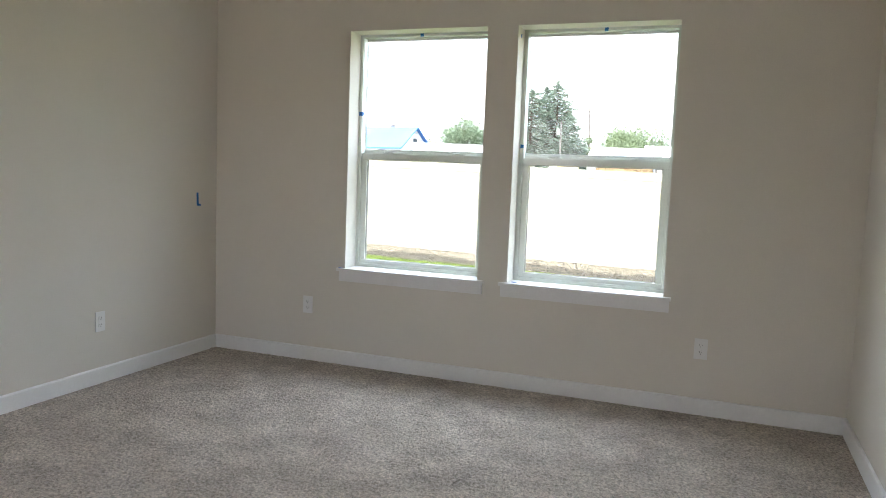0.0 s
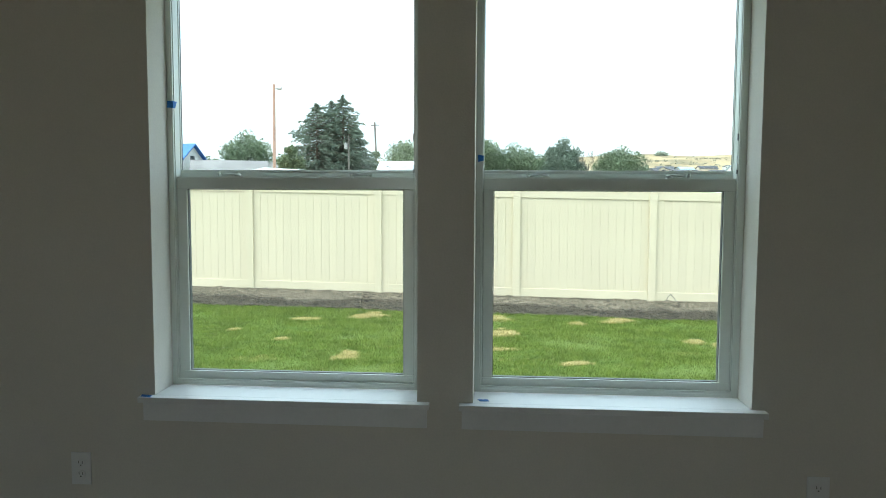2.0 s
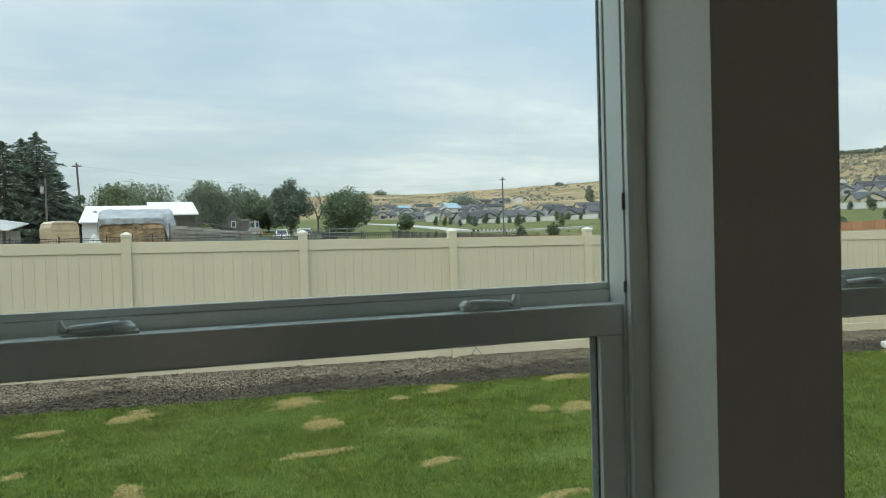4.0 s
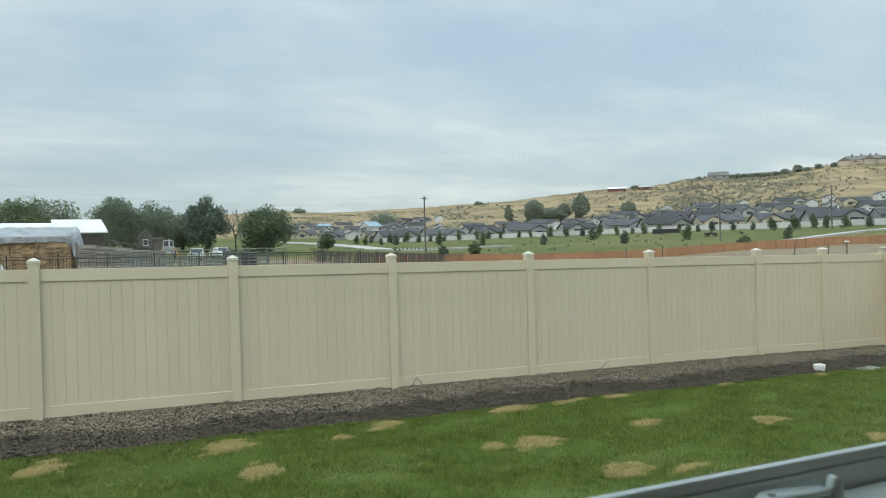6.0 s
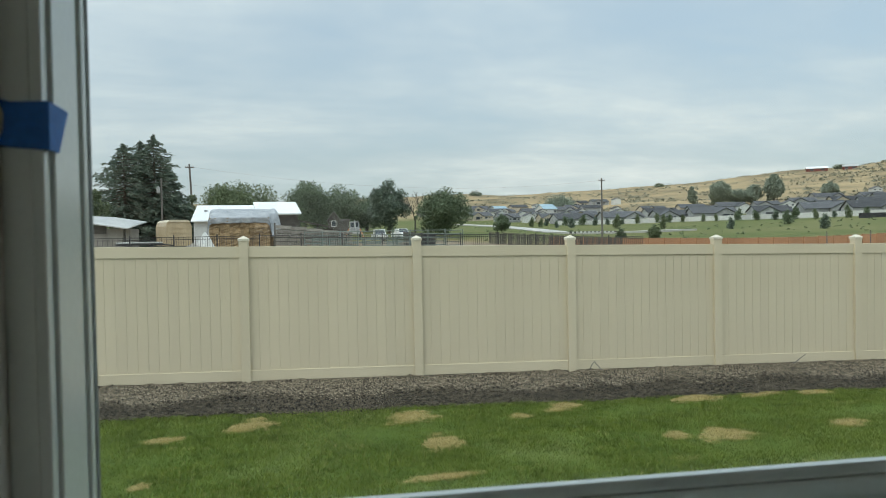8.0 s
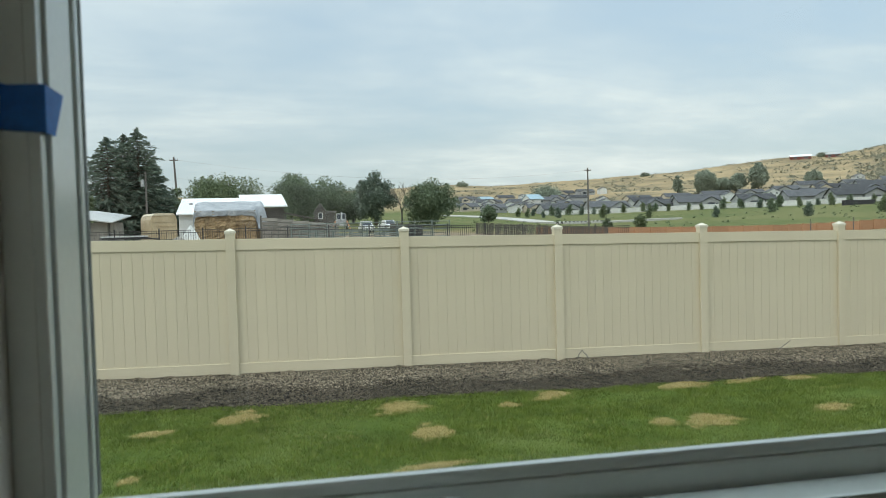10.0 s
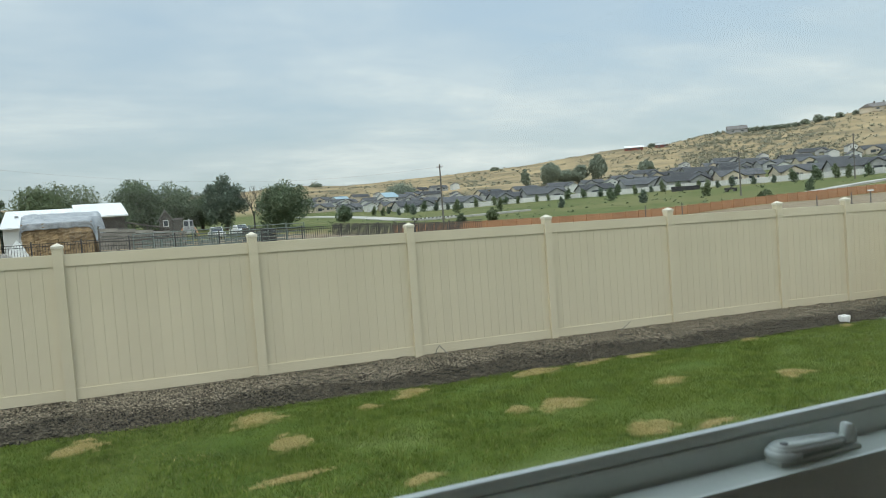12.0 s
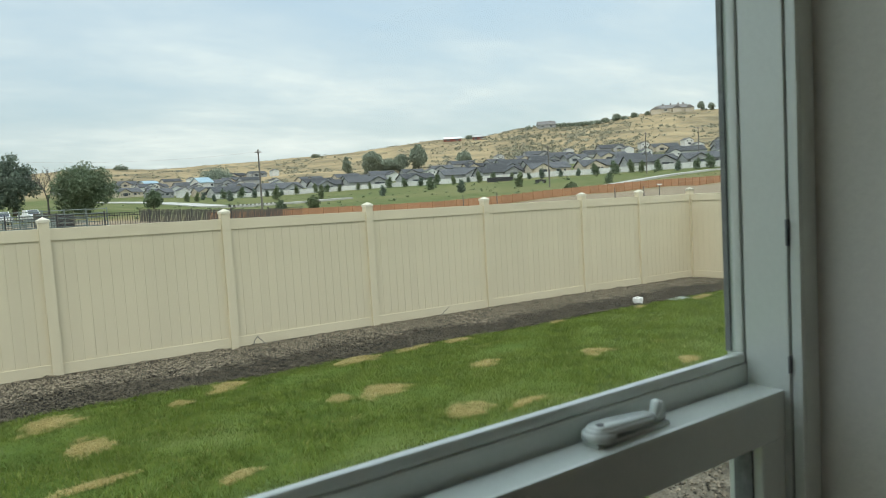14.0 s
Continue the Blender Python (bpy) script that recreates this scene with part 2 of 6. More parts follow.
M_CONCRETE = surf("concrete", (0.4, 0.39, 0.36), (0.5, 0.48, 0.45), 0.2, 0.9, 0.2, 6)
M_WHITECAP = surf("white_plastic_cap", (0.75, 0.75, 0.73), (0.8, 0.8, 0.78), 5, 0.4, 0)
M_LID = surf("pale_green_plastic", (0.26, 0.3, 0.26), (0.33, 0.36, 0.32), 6, 0.5, 0)


# ---- helpers for meshes ----
def smooth_step(t):
    t = max(0.0, min(1.0, t))
    return t * t * (3 - 2 * t)


def box(bm, x0, y0, z0, x1, y1, z1, bevel=0.0):
    vs = [bm.verts.new((x, y, z)) for x in (x0, x1) for y in (y0, y1) for z in (z0, z1)]
    fs = [bm.faces.new([vs[i] for i in f]) for f in ((0, 1, 3, 2), (4, 6, 7, 5), (0, 4, 5, 1), (2, 3, 7, 6), (0, 2, 6, 4), (1, 5, 7, 3))]
    if bevel:
        es = list({e for f in fs for e in f.edges})
        bmesh.ops.bevel(bm, geom=es, offset=bevel, segments=2, affect="EDGES", profile=0.7)
    return bm


def boxed(*bs, bevel=0.0):
    bm = bmesh.new()
    for b in bs:
        box(bm, *b, bevel=bevel)
    return bm


def tube(bm, p, q, r0, r1=None, n=8):
    """A tapered round bar from p to q."""
    p, q, r1 = Vector(p), Vector(q), r0 if r1 is None else r1
    turn = (q - p).to_track_quat("Z", "Y")
    rings = []
    for c, r in ((p, r0), (q, r1)):
        rings.append([bm.verts.new(c + turn @ Vector((r * math.cos(2 * math.pi * i / n), r * math.sin(2 * math.pi * i / n), 0))) for i in range(n)])
    for i in range(n):
        k = (i + 1) % n
        bm.faces.new((rings[0][i], rings[0][k], rings[1][k], rings[1][i]))
    bm.faces.new(rings[0][::-1])
    bm.faces.new(rings[1])
    return bm


def prism(bm, outline, y0, y1):
    """An outline of (x, z) carried from y0 to y1."""
    a = [bm.verts.new((x, y0, z)) for x, z in outline]
    b = [bm.verts.new((x, y1, z)) for x, z in outline]
    n = len(outline)
    bm.faces.new(a)
    bm.faces.new(b[::-1])
    for i in range(n):
        k = (i + 1) % n
        bm.faces.new((a[i], b[i], b[k], a[k]))
    return bm


def mesh_of(name, bm, material):
    me = bpy.data.meshes.new(name)
    bmesh.ops.recalc_face_normals(bm, faces=bm.faces)
    bm.to_mesh(me)
    bm.free()
    me.materials.append(material)
    return me


def part(name, bm, material, parent, label="", smooth=False):
    ob = new(name, mesh_of(name, bm, material))
    ob.parent = parent
    if smooth:
        ob.data.polygons.foreach_set("use_smooth", [True] * len(ob.data.polygons))
    return tagged(ob, label)


def shared(name, me, parent, x=0.0, y=0.0, z=0.0, rz=0.0):
    ob = new(name, me)
    ob.parent = parent
    ob.matrix_basis = pose(x, y, z, 0, 0, rz)
    return ob


def structure(name, bm, material, label="", smooth=False):
    ob = new(name, mesh_of(name, bm, material))
    if smooth:
        ob.data.polygons.foreach_set("use_smooth", [True] * len(ob.data.polygons))
    return tagged(ob, label, name.split("_")[0], "", "structure")


def thing(name, label, category, m=None, group=""):
    ob = new(name)
    if m is not None:
        ob.matrix_basis = m
    return tagged(ob, label, category, group)


def lone(name, bm, material, label, category, group="", m=None, smooth=False):
    ob = new(name, mesh_of(name, bm, material))
    if m is not None:
        ob.matrix_basis = m
    if smooth:
        ob.data.polygons.foreach_set("use_smooth", [True] * len(ob.data.polygons))
    return tagged(ob, label, category, group)


def soup(name, verts, faces, material, parent=None):
    """A mesh of very many small pieces from arrays."""
    me = bpy.data.meshes.new(name)
    me.from_pydata(verts, [], faces)
    me.materials.append(material)
    ob = new(name, me)
    ob.parent = parent
    return ob


# ---- the room ----
XL, XR, YB, H = -2.0, 1.95, -5.0, 2.74
WT = 0.215
Z0, Z1 = 0.618, 2.138
WINS = ((-0.988, -0.086), (0.1, 1.0))
CENTRES = (-0.541, 0.55)


def carpet():
    nx, ny = 380, 500
    xs, ys = np.linspace(XL, XR, nx), np.linspace(YB, 0.0, ny)
    rng = np.random.default_rng(3)
    h = rng.normal(0, 0.0024, (nx, ny))
    for i in range(nx):
        for j in range(ny):
            h[i, j] += 0.006 * noise.noise(Vector((xs[i] * 11, ys[j] * 7, 0))) + 0.004 * noise.noise(Vector((xs[i] * 2.5, ys[j] * 2.5, 4)))
    v = [(x, y, -0.004 + h[i, j]) for i, x in enumerate(xs) for j, y in enumerate(ys)]
    f = [(i * ny + j, (i + 1) * ny + j, (i + 1) * ny + j + 1, i * ny + j + 1) for i in range(nx - 1) for j in range(ny - 1)]
    ob = soup("floor", v, f, M_CARPET)
    ob.data.polygons.foreach_set("use_smooth", [True] * len(ob.data.polygons))
    tagged(ob, "beige and brown cut pile carpet floor", "floor", "", "structure")
    structure("floor_slab", boxed((XL - 0.15, YB - 0.15, -0.25, XR + 0.15, WT, -0.03)), M_CONCRETE, "concrete floor slab under the carpet")


carpet()
structure("ceiling", boxed((XL - 0.15, YB - 0.15, H, XR + 0.15, WT, H + 0.15)), M_CEIL, "flat white painted ceiling of the room")
(a0, a1), (b0, b1) = WINS
structure("wall_north", boxed((XL, 0, -0.03, XR, WT, Z0), (XL, 0, Z1, XR, WT, H), (XL, 0, Z0, a0, WT, Z1), (a1, 0, Z0, b0, WT, Z1), (b1, 0, Z0, XR, WT, Z1)), M_WALL, "warm off-white painted wall with two window openings")
structure("wall_west", boxed((XL - 0.15, YB - 0.15, -0.03, XL, WT, H)), M_WALL, "warm off-white painted plain side wall")
structure("wall_east", boxed((XR, YB - 0.15, -0.03, XR + 0.15, WT, H)), M_WALL, "warm off-white painted plain side wall")
# Unseen opening from -1.3 to -0.4, added to let fill daylight into the room.
structure("wall_south", boxed((XL, YB - 0.15, -0.03, -1.3, YB, H), (-0.4, YB - 0.15, -0.03, XR, YB, H), (-1.3, YB - 0.15, 2.06, -0.4, YB, H)), M_WALL, "warm off-white painted back wall with an unseen light opening")


def base_profile(length):
    """A baseboard that runs along x with its face to -y."""
    bm = bmesh.new()
    pts = [(0, 0), (-0.014, 0), (-0.014, 0.083), (-0.011, 0.089), (0, 0.091)]
    rows = [[bm.verts.new((x, y, z)) for y, z in pts] for x in (0, length)]
    for k in range(5):
        bm.faces.new((rows[0][k], rows[0][(k + 1) % 5], rows[1][(k + 1) % 5], rows[1][k]))
    bm.faces.new(rows[0])
    bm.faces.new(rows[1][::-1])
    return bm


for name, length, m in (("baseboard_north", XR - XL, pose(XL, 0, 0)), ("baseboard_west", -YB - 0.015, pose(XL, YB, 0, 0, 0, 90)),
                        ("baseboard_east", -YB - 0.015, pose(XR, -0.015, 0, 0, 0, -90)), ("baseboard_south", 2.33, pose(XR - 0.015, YB, 0, 0, 0, 180))):
    structure(name, base_profile(length), M_TRIM, "white painted baseboard along the carpet").matrix_basis = m


# ---- the windows ----
def latch(parent, x, s):
    """A sash lock at x on the meeting rail: a flat base, a round hub, a flat lever that points to side s and a small upright catch."""
    base = part("sash_lock", boxed((x - 0.037, 0.166, 1.3845, x + 0.044, 0.182, 1.388), bevel=0.0012), M_VINYL, parent, "small white cast sash lock", True)
    bm = bmesh.new()
    tube(bm, (x - s * 0.027, 0.174, 1.388), (x - s * 0.027, 0.174, 1.3965), 0.0135, 0.0125, 28)
    bmesh.ops.bevel(bm, geom=[e for e in bm.edges if abs(e.verts[0].co.z - e.verts[1].co.z) < 1e-5], offset=0.0022, segments=3, affect="EDGES")
    part("lock_hub", bm, M_VINYL, base, smooth=True)
    bm = bmesh.new()
    low, high = [], []
    for u, half in ((-0.036, 0.004), (-0.033, 0.0085), (-0.026, 0.0115), (-0.012, 0.0115), (0.006, 0.0105), (0.024, 0.0085), (0.031, 0.006)):
        drop = 0.0025 * smooth_step((u + 0.02) / 0.05)
        for v in (-1, 1):
            low.append(bm.verts.new((x + s * u, 0.174 + v * half, 1.3925 - drop)))
            high.append(bm.verts.new((x + s * u, 0.174 + v * half, 1.3985 - drop)))
    n = len(low)
    for k in range(0, n - 2, 2):
        bm.faces.new((high[k], high[k + 1], high[k + 3], high[k + 2]))
        bm.faces.new((low[k], low[k + 2], low[k + 3], low[k + 1]))
        bm.faces.new((low[k], high[k], high[k + 2], low[k + 2]))
        bm.faces.new((low[k + 1], low[k + 3], high[k + 3], high[k + 1]))
    bm.faces.new((low[0], low[1], high[1], high[0]))
    bm.faces.new((low[n - 2], high[n - 2], high[n - 1], low[n - 1]))
    bmesh.ops.recalc_face_normals(bm, faces=bm.faces)
    bmesh.ops.bevel(bm, geom=[e for e in bm.edges if len(e.link_faces) == 2 and e.calc_face_angle(0.0) > 0.7], offset=0.0016, segments=3, affect="EDGES")
    part("lock_lever", bm, M_VINYL, base, smooth=True)
    bm = bmesh.new()
    out = [(x + s * 0.03, 1.388), (x + s * 0.0305, 1.393), (x + s * 0.035, 1.396), (x + s * 0.0365, 1.4025), (x + s * 0.039, 1.4045), (x + s * 0.042, 1.4025), (x + s * 0.0435, 1.397), (x + s * 0.044, 1.388)]
    prism(bm, out, 0.1685, 0.1795)
    bmesh.ops.recalc_face_normals(bm, faces=bm.faces)
    bmesh.ops.bevel(bm, geom=[e for e in bm.edges if e.calc_face_angle(0.0) > 0.9], offset=0.0016, segments=3, affect="EDGES")
    part("lock_catch", bm, M_VINYL, base, smooth=True)
    bm = bmesh.new()
    tube(bm, (x - s * 0.026, 0.174, 1.3983), (x - s * 0.026, 0.174, 1.3992), 0.003, 0.003, 12)
    part("lock_screw", bm, M_GASKET, base)


def window(name, x0, x1, c):
    w = new(name)
    tagged(w, "white vinyl single-hung window with closed sashes", "window", "", "structure")
    zb = 0.638
    l0, l1 = c - 0.4245, c + 0.4245
    fr = bmesh.new()
    for xa, xs, s in ((x0, l0, 1), (x1, l1, -1)):
        for p, q, ya, yb in ((xa, xs - s * 0.008, 0.14, WT), (xs - s * 0.008, xs - s * 0.002, 0.14, 0.149), (xs - s * 0.008, xs + s * 0.0, 0.1505, 0.1915)):
            u, v = min(p, q), max(p, q)
            box(fr, u, ya, zb, v, yb, Z1, bevel=0.0012)
    box(fr, l0 - 0.008, 0.14, Z1 - 0.018, l1 + 0.008, WT, Z1, bevel=0.0012)
    box(fr, l0 - 0.008, 0.14, zb, l1 + 0.008, WT, zb + 0.012, bevel=0.0012)
    box(fr, l0 - 0.008, 0.14, zb + 0.012, l1 + 0.008, 0.152, zb + 0.022, bevel=0.0012)
    f = part("window_frame", fr, M_VINYL, w)
    up = bmesh.new()
    u0, u1 = l0 - 0.0078, l1 + 0.0078
    box(up, u0, 0.192, 1.356, u1, 0.213, 1.402, bevel=0.003)
    box(up, u0, 0.1925, 1.402, u0 + 0.0055, 0.213, Z1 - 0.0185, bevel=0.0015)
    box(up, u1 - 0.0055, 0.1925, 1.402, u1, 0.213, Z1 - 0.0185, bevel=0.0015)
    box(up, u0, 0.192, Z1 - 0.026, u1, 0.213, Z1 - 0.0185, bevel=0.003)
    us = part("upper_sash", up, M_VINYL, w)
    og = bmesh.new()
    for bx in ((u0 + 0.0055, 0.2075, 1.402, u1 - 0.0055, 0.2125, 1.406), (u0 + 0.0055, 0.2075, 1.4115, u0 + 0.0085, 0.2125, Z1 - 0.034), (u1 - 0.0085, 0.2075, 1.4115, u1 - 0.0055, 0.2125, Z1 - 0.034)):
        box(og, *bx)
    part("outer_gasket", og, M_GASKET, us, "thin dark outer gasket")
    bd = bmesh.new()
    for bx in ((u0 + 0.0055, 0.194, 1.402, u1 - 0.0055, 0.2025, 1.4115), (u0 + 0.0055, 0.194, 1.4115, u0 + 0.0095, 0.2025, Z1 - 0.034), (u1 - 0.0095, 0.194, 1.4115, u1 - 0.0055, 0.2025, Z1 - 0.034), (u0 + 0.0055, 0.194, Z1 - 0.034, u1 - 0.0055, 0.2025, Z1 - 0.026)):
        box(bd, *bx, bevel=0.0025)
    part("glazing_bead", bd, M_VINYL, us, "rounded bright glazing bead")
    lo_ = bmesh.new()
    box(lo_, l0, 0.155, 1.342, l1, 0.1885, 1.3845, bevel=0.003)
    box(lo_, l0, 0.155, zb + 0.014, l1, 0.189, 0.686, bevel=0.003)
    box(lo_, l0, 0.156, 0.686, l0 + 0.036, 0.189, 1.342, bevel=0.003)
    box(lo_, l1 - 0.036, 0.156, 0.686, l1, 0.189, 1.342, bevel=0.003)
    ls = part("lower_sash", lo_, M_VINYL, w)
    gk = bmesh.new()
    for bx in ((l0 + 0.036, 0.165, 0.686, l0 + 0.0385, 0.182, 1.342), (l1 - 0.0385, 0.165, 0.686, l1 - 0.036, 0.182, 1.342), (l0 + 0.0385, 0.165, 0.686, l1 - 0.0385, 0.182, 0.6885), (l0 + 0.0385, 0.165, 1.3395, l1 - 0.0385, 0.182, 1.342)):
        box(gk, *bx)
    part("glass_gasket", gk, M_GASKET, ls, "thin dark rubber gasket")
    for tag, bx in (("upper_pane", (u0 + 0.006, 0.2035, 1.403, u1 - 0.006, 0.2065, Z1 - 0.028)), ("lower_pane", (l0 + 0.037, 0.172, 0.687, l1 - 0.037, 0.175, 1.341))):
        p = part(tag, boxed(bx), M_GLASS, us if tag[0] == "u" else ls, "clear window glass")
        p.visible_shadow = False
    # Track slots are thin dark blocks, the recess shade given by their colour.
    for za, zc in ((1.4, 1.415), (1.512, 1.535)):
        for xs, s in ((l1, -1),):
            u, v = sorted((xs - s * 0.0081, xs - s * 0.0068))
            part("track_slot", boxed((u - 0.009, 0.149, za, v + 0.009, 0.1504, zc)), M_GASKET, f)
    latch(w, c + 0.235, 1)
    latch(w, c - 0.235, -1)
    return w


for k, (x0, x1) in enumerate(WINS):
    window("window_%d" % (k + 1), x0, x1, CENTRES[k])
    sill = new("window_sill_%d" % (k + 1))
    tagged(sill, "white painted wooden window stool with apron", "sill", "", "structure")
    part("stool", boxed((x0 + 0.0005, 0.0, 0.6185, x1 - 0.0005, 0.1395, 0.638), (x0 - 0.045, -0.038, 0.6185, x1 + 0.042, -0.0005, 0.638), bevel=0.003), M_TRIM, sill)
    part("apron", boxed((x0 - 0.036, -0.0155, 0.552, x1 + 0.034, -0.0005, 0.618), bevel=0.002), M_TRIM, sill)


# ---- outlets and tape ----
def outlet():
    o = thing("outlet", "white duplex wall outlet with square cover plate", "outlet", group="wall outlets")
    part("cover_plate", boxed((-0.035, -0.006, -0.057, 0.035, -0.0005, 0.057), bevel=0.002), M_PLATE, o)
    for z in (0.0195, -0.0195):
        bm = bmesh.new()
        prism(bm, [(0.0165 * math.cos(a), z + max(-0.0125, min(0.0125, 0.0165 * math.sin(a)))) for a in [i * math.pi / 8 for i in range(16)]], -0.0085, -0.0058)
        sk = part("socket", bm, M_PLATE, o)
        for bx in ((-0.0075, -0.009, z - 0.001, -0.0055, -0.0083, z + 0.008), (0.0055, -0.009, z - 0.001, 0.0075, -0.0083, z + 0.007), (-0.0022, -0.009, z - 0.0095, 0.0022, -0.0083, z - 0.0055)):
            part("slot", boxed(bx), M_SLOT, sk)
    return o


ol = outlet()
ol.matrix_basis = pose(-1.257, 0, 0.372)
copy_thing(ol, pose(1.216, 0, 0.368))
copy_thing(ol, pose(XL, -1.033, 0.357, 0, 0, 90))


def tape(outline, m, lift=0.0012):
    """A torn piece of tape, its outline in the plane x, z, its face to -y."""
    bm = bmesh.new()
    prism(bm, outline, -lift, -0.0002)
    return lone("tape_piece", bm, M_TAPE, "small torn piece of blue painter's tape", "tape", "pieces of blue tape", m)


tape([(-0.009, 0.043), (0.011, 0.043), (0.013, -0.03), (0.034, -0.034), (0.036, -0.046), (-0.006, -0.044)], pose(XL, -0.2, 1.04, 0, 0, 90))
tape([(-0.009, 0.0135), (-0.003, 0.012), (0.0148, 0.0125), (0.0148, -0.0125), (-0.0105, -0.0105), (-0.007, -0.003), (-0.0065, 0.006)], pose(-0.979, 0.1398, 1.637))
tape([(0.0, 0.0125), (0.03, 0.0115), (0.014, -0.0125), (0.0, -0.0125)], pose(-0.9652, 0.1388, 1.637, 0, 0, 90))
tape([(-0.011, -0.012), (-0.013, 0.007), (0.009, 0.008), (0.012, -0.01)], pose(-0.56, 0.1398, 2.129))
tape([(-0.01, -0.014), (-0.009, 0.007), (0.013, 0.008), (0.011, -0.012)], pose(0.58, 0.1398, 2.129))
tape([(-0.008, 0.011), (0.0125, 0.008), (0.012, -0.009), (-0.007, -0.014)], pose(0.114, 0.1398, 1.452))
tape([(-0.012, 0.008), (0.012, 0.012), (0.009, -0.012), (-0.01, -0.01)], pose(0.1, 0.07, 2.09, 0, 0, 90))
tape([(-0.02, 0.012), (0.014, 0.01), (0.016, -0.012), (-0.012, -0.01)], pose(0.136, 0.03, 0.6382, -90, 0, 8))
tape([(-0.022, 0.012), (0.016, 0.01), (0.02, -0.012), (-0.014, -0.01)], pose(-1.01, -0.02, 0.6382, -90, 0, -6))

# ---- ground and yard ----
EX, EY, EZ = -0.8, -0.25, 1.585
RIDGE = ((-180, 2.0), (-40, 2.0), (0, 2.6), (11, 2.98), (16.5, 2.9), (21.5, 3.1), (25, 3.28), (28.6, 3.45), (32, 3.68), (35.2, 4.02), (39, 4.0), (42, 4.45), (47.6, 4.55), (52, 5.0), (56, 4.72), (80, 4.4), (180, 3.0))
DR = 760.0


def yard_z(x):
    return -0.334 - 0.016 * max(-14.8, min(18.3, x))


def lerp(a, b, t):
    return a + (b - a) * max(0.0, min(1.0, t))


def ridge_el(az):
    return float(np.interp(az, [r[0] for r in RIDGE], [r[1] for r in RIDGE]))


def wall_dist(az):
    return lerp(305, 238, (az - 16) / 38)


def left_land(d):
    return float(np.interp(d, [45, 116, 138, 320], [0.52, 0.6, 2.5, 6.0]))


def land(az, d):
    """Height of the land at a bearing and a distance from the window."""
    x = EX + d * math.sin(radians(az))
    if abs(az) > 100 or d < 11.5:
        return yard_z(x) - 0.02
    right = smooth_step((az - 6) / 14)
    near = lerp(0.52, float(np.interp(az, [15, 25, 35, 43, 51, 56, 100], [-0.6, -1.15, -1.5, -0.9, -0.4, -0.3, -0.3])), right)
    if d < 45:
        return lerp(yard_z(x) - 0.02, near, smooth_step((d - 11.5) / 33))
    dw = wall_dist(az)
    elw = 0.42 + 0.011 * max(0.0, min(40.0, az) - 20)
    zw = EZ + dw * math.tan(radians(elw))
    if d < dw:
        left_z = left_land(d)
        d0 = 99.0 / max(0.45, math.cos(radians(az)))
        right_z = lerp(near, zw, max(0.0, (d - d0) / (dw - d0)) ** 0.9)
        return lerp(left_z, right_z, right)
    el0 = math.degrees(math.atan2(lerp(left_land(dw), zw, right) - EZ, dw))
    el = lerp(el0, ridge_el(az), max(0.0, min(1.0, (d - dw) / (DR - dw))) ** 0.85)
    z = EZ + min(d, DR) * math.tan(radians(el))
    if d > 340:
        z += 2.6 * smooth_step((d - 340) / 150) * noise.noise(Vector((x * 0.013, d * 0.013, 2))) + 0.8 * noise.noise(Vector((x * 0.05, d * 0.05, 7)))
    if d > DR:
        z -= (d - DR) * 0.05
    return max(z, -30.0)


def spot(az, d, lift=0.0):
    return (EX + d * math.sin(radians(az)), EY + d * math.cos(radians(az)), land(az, d) + lift)


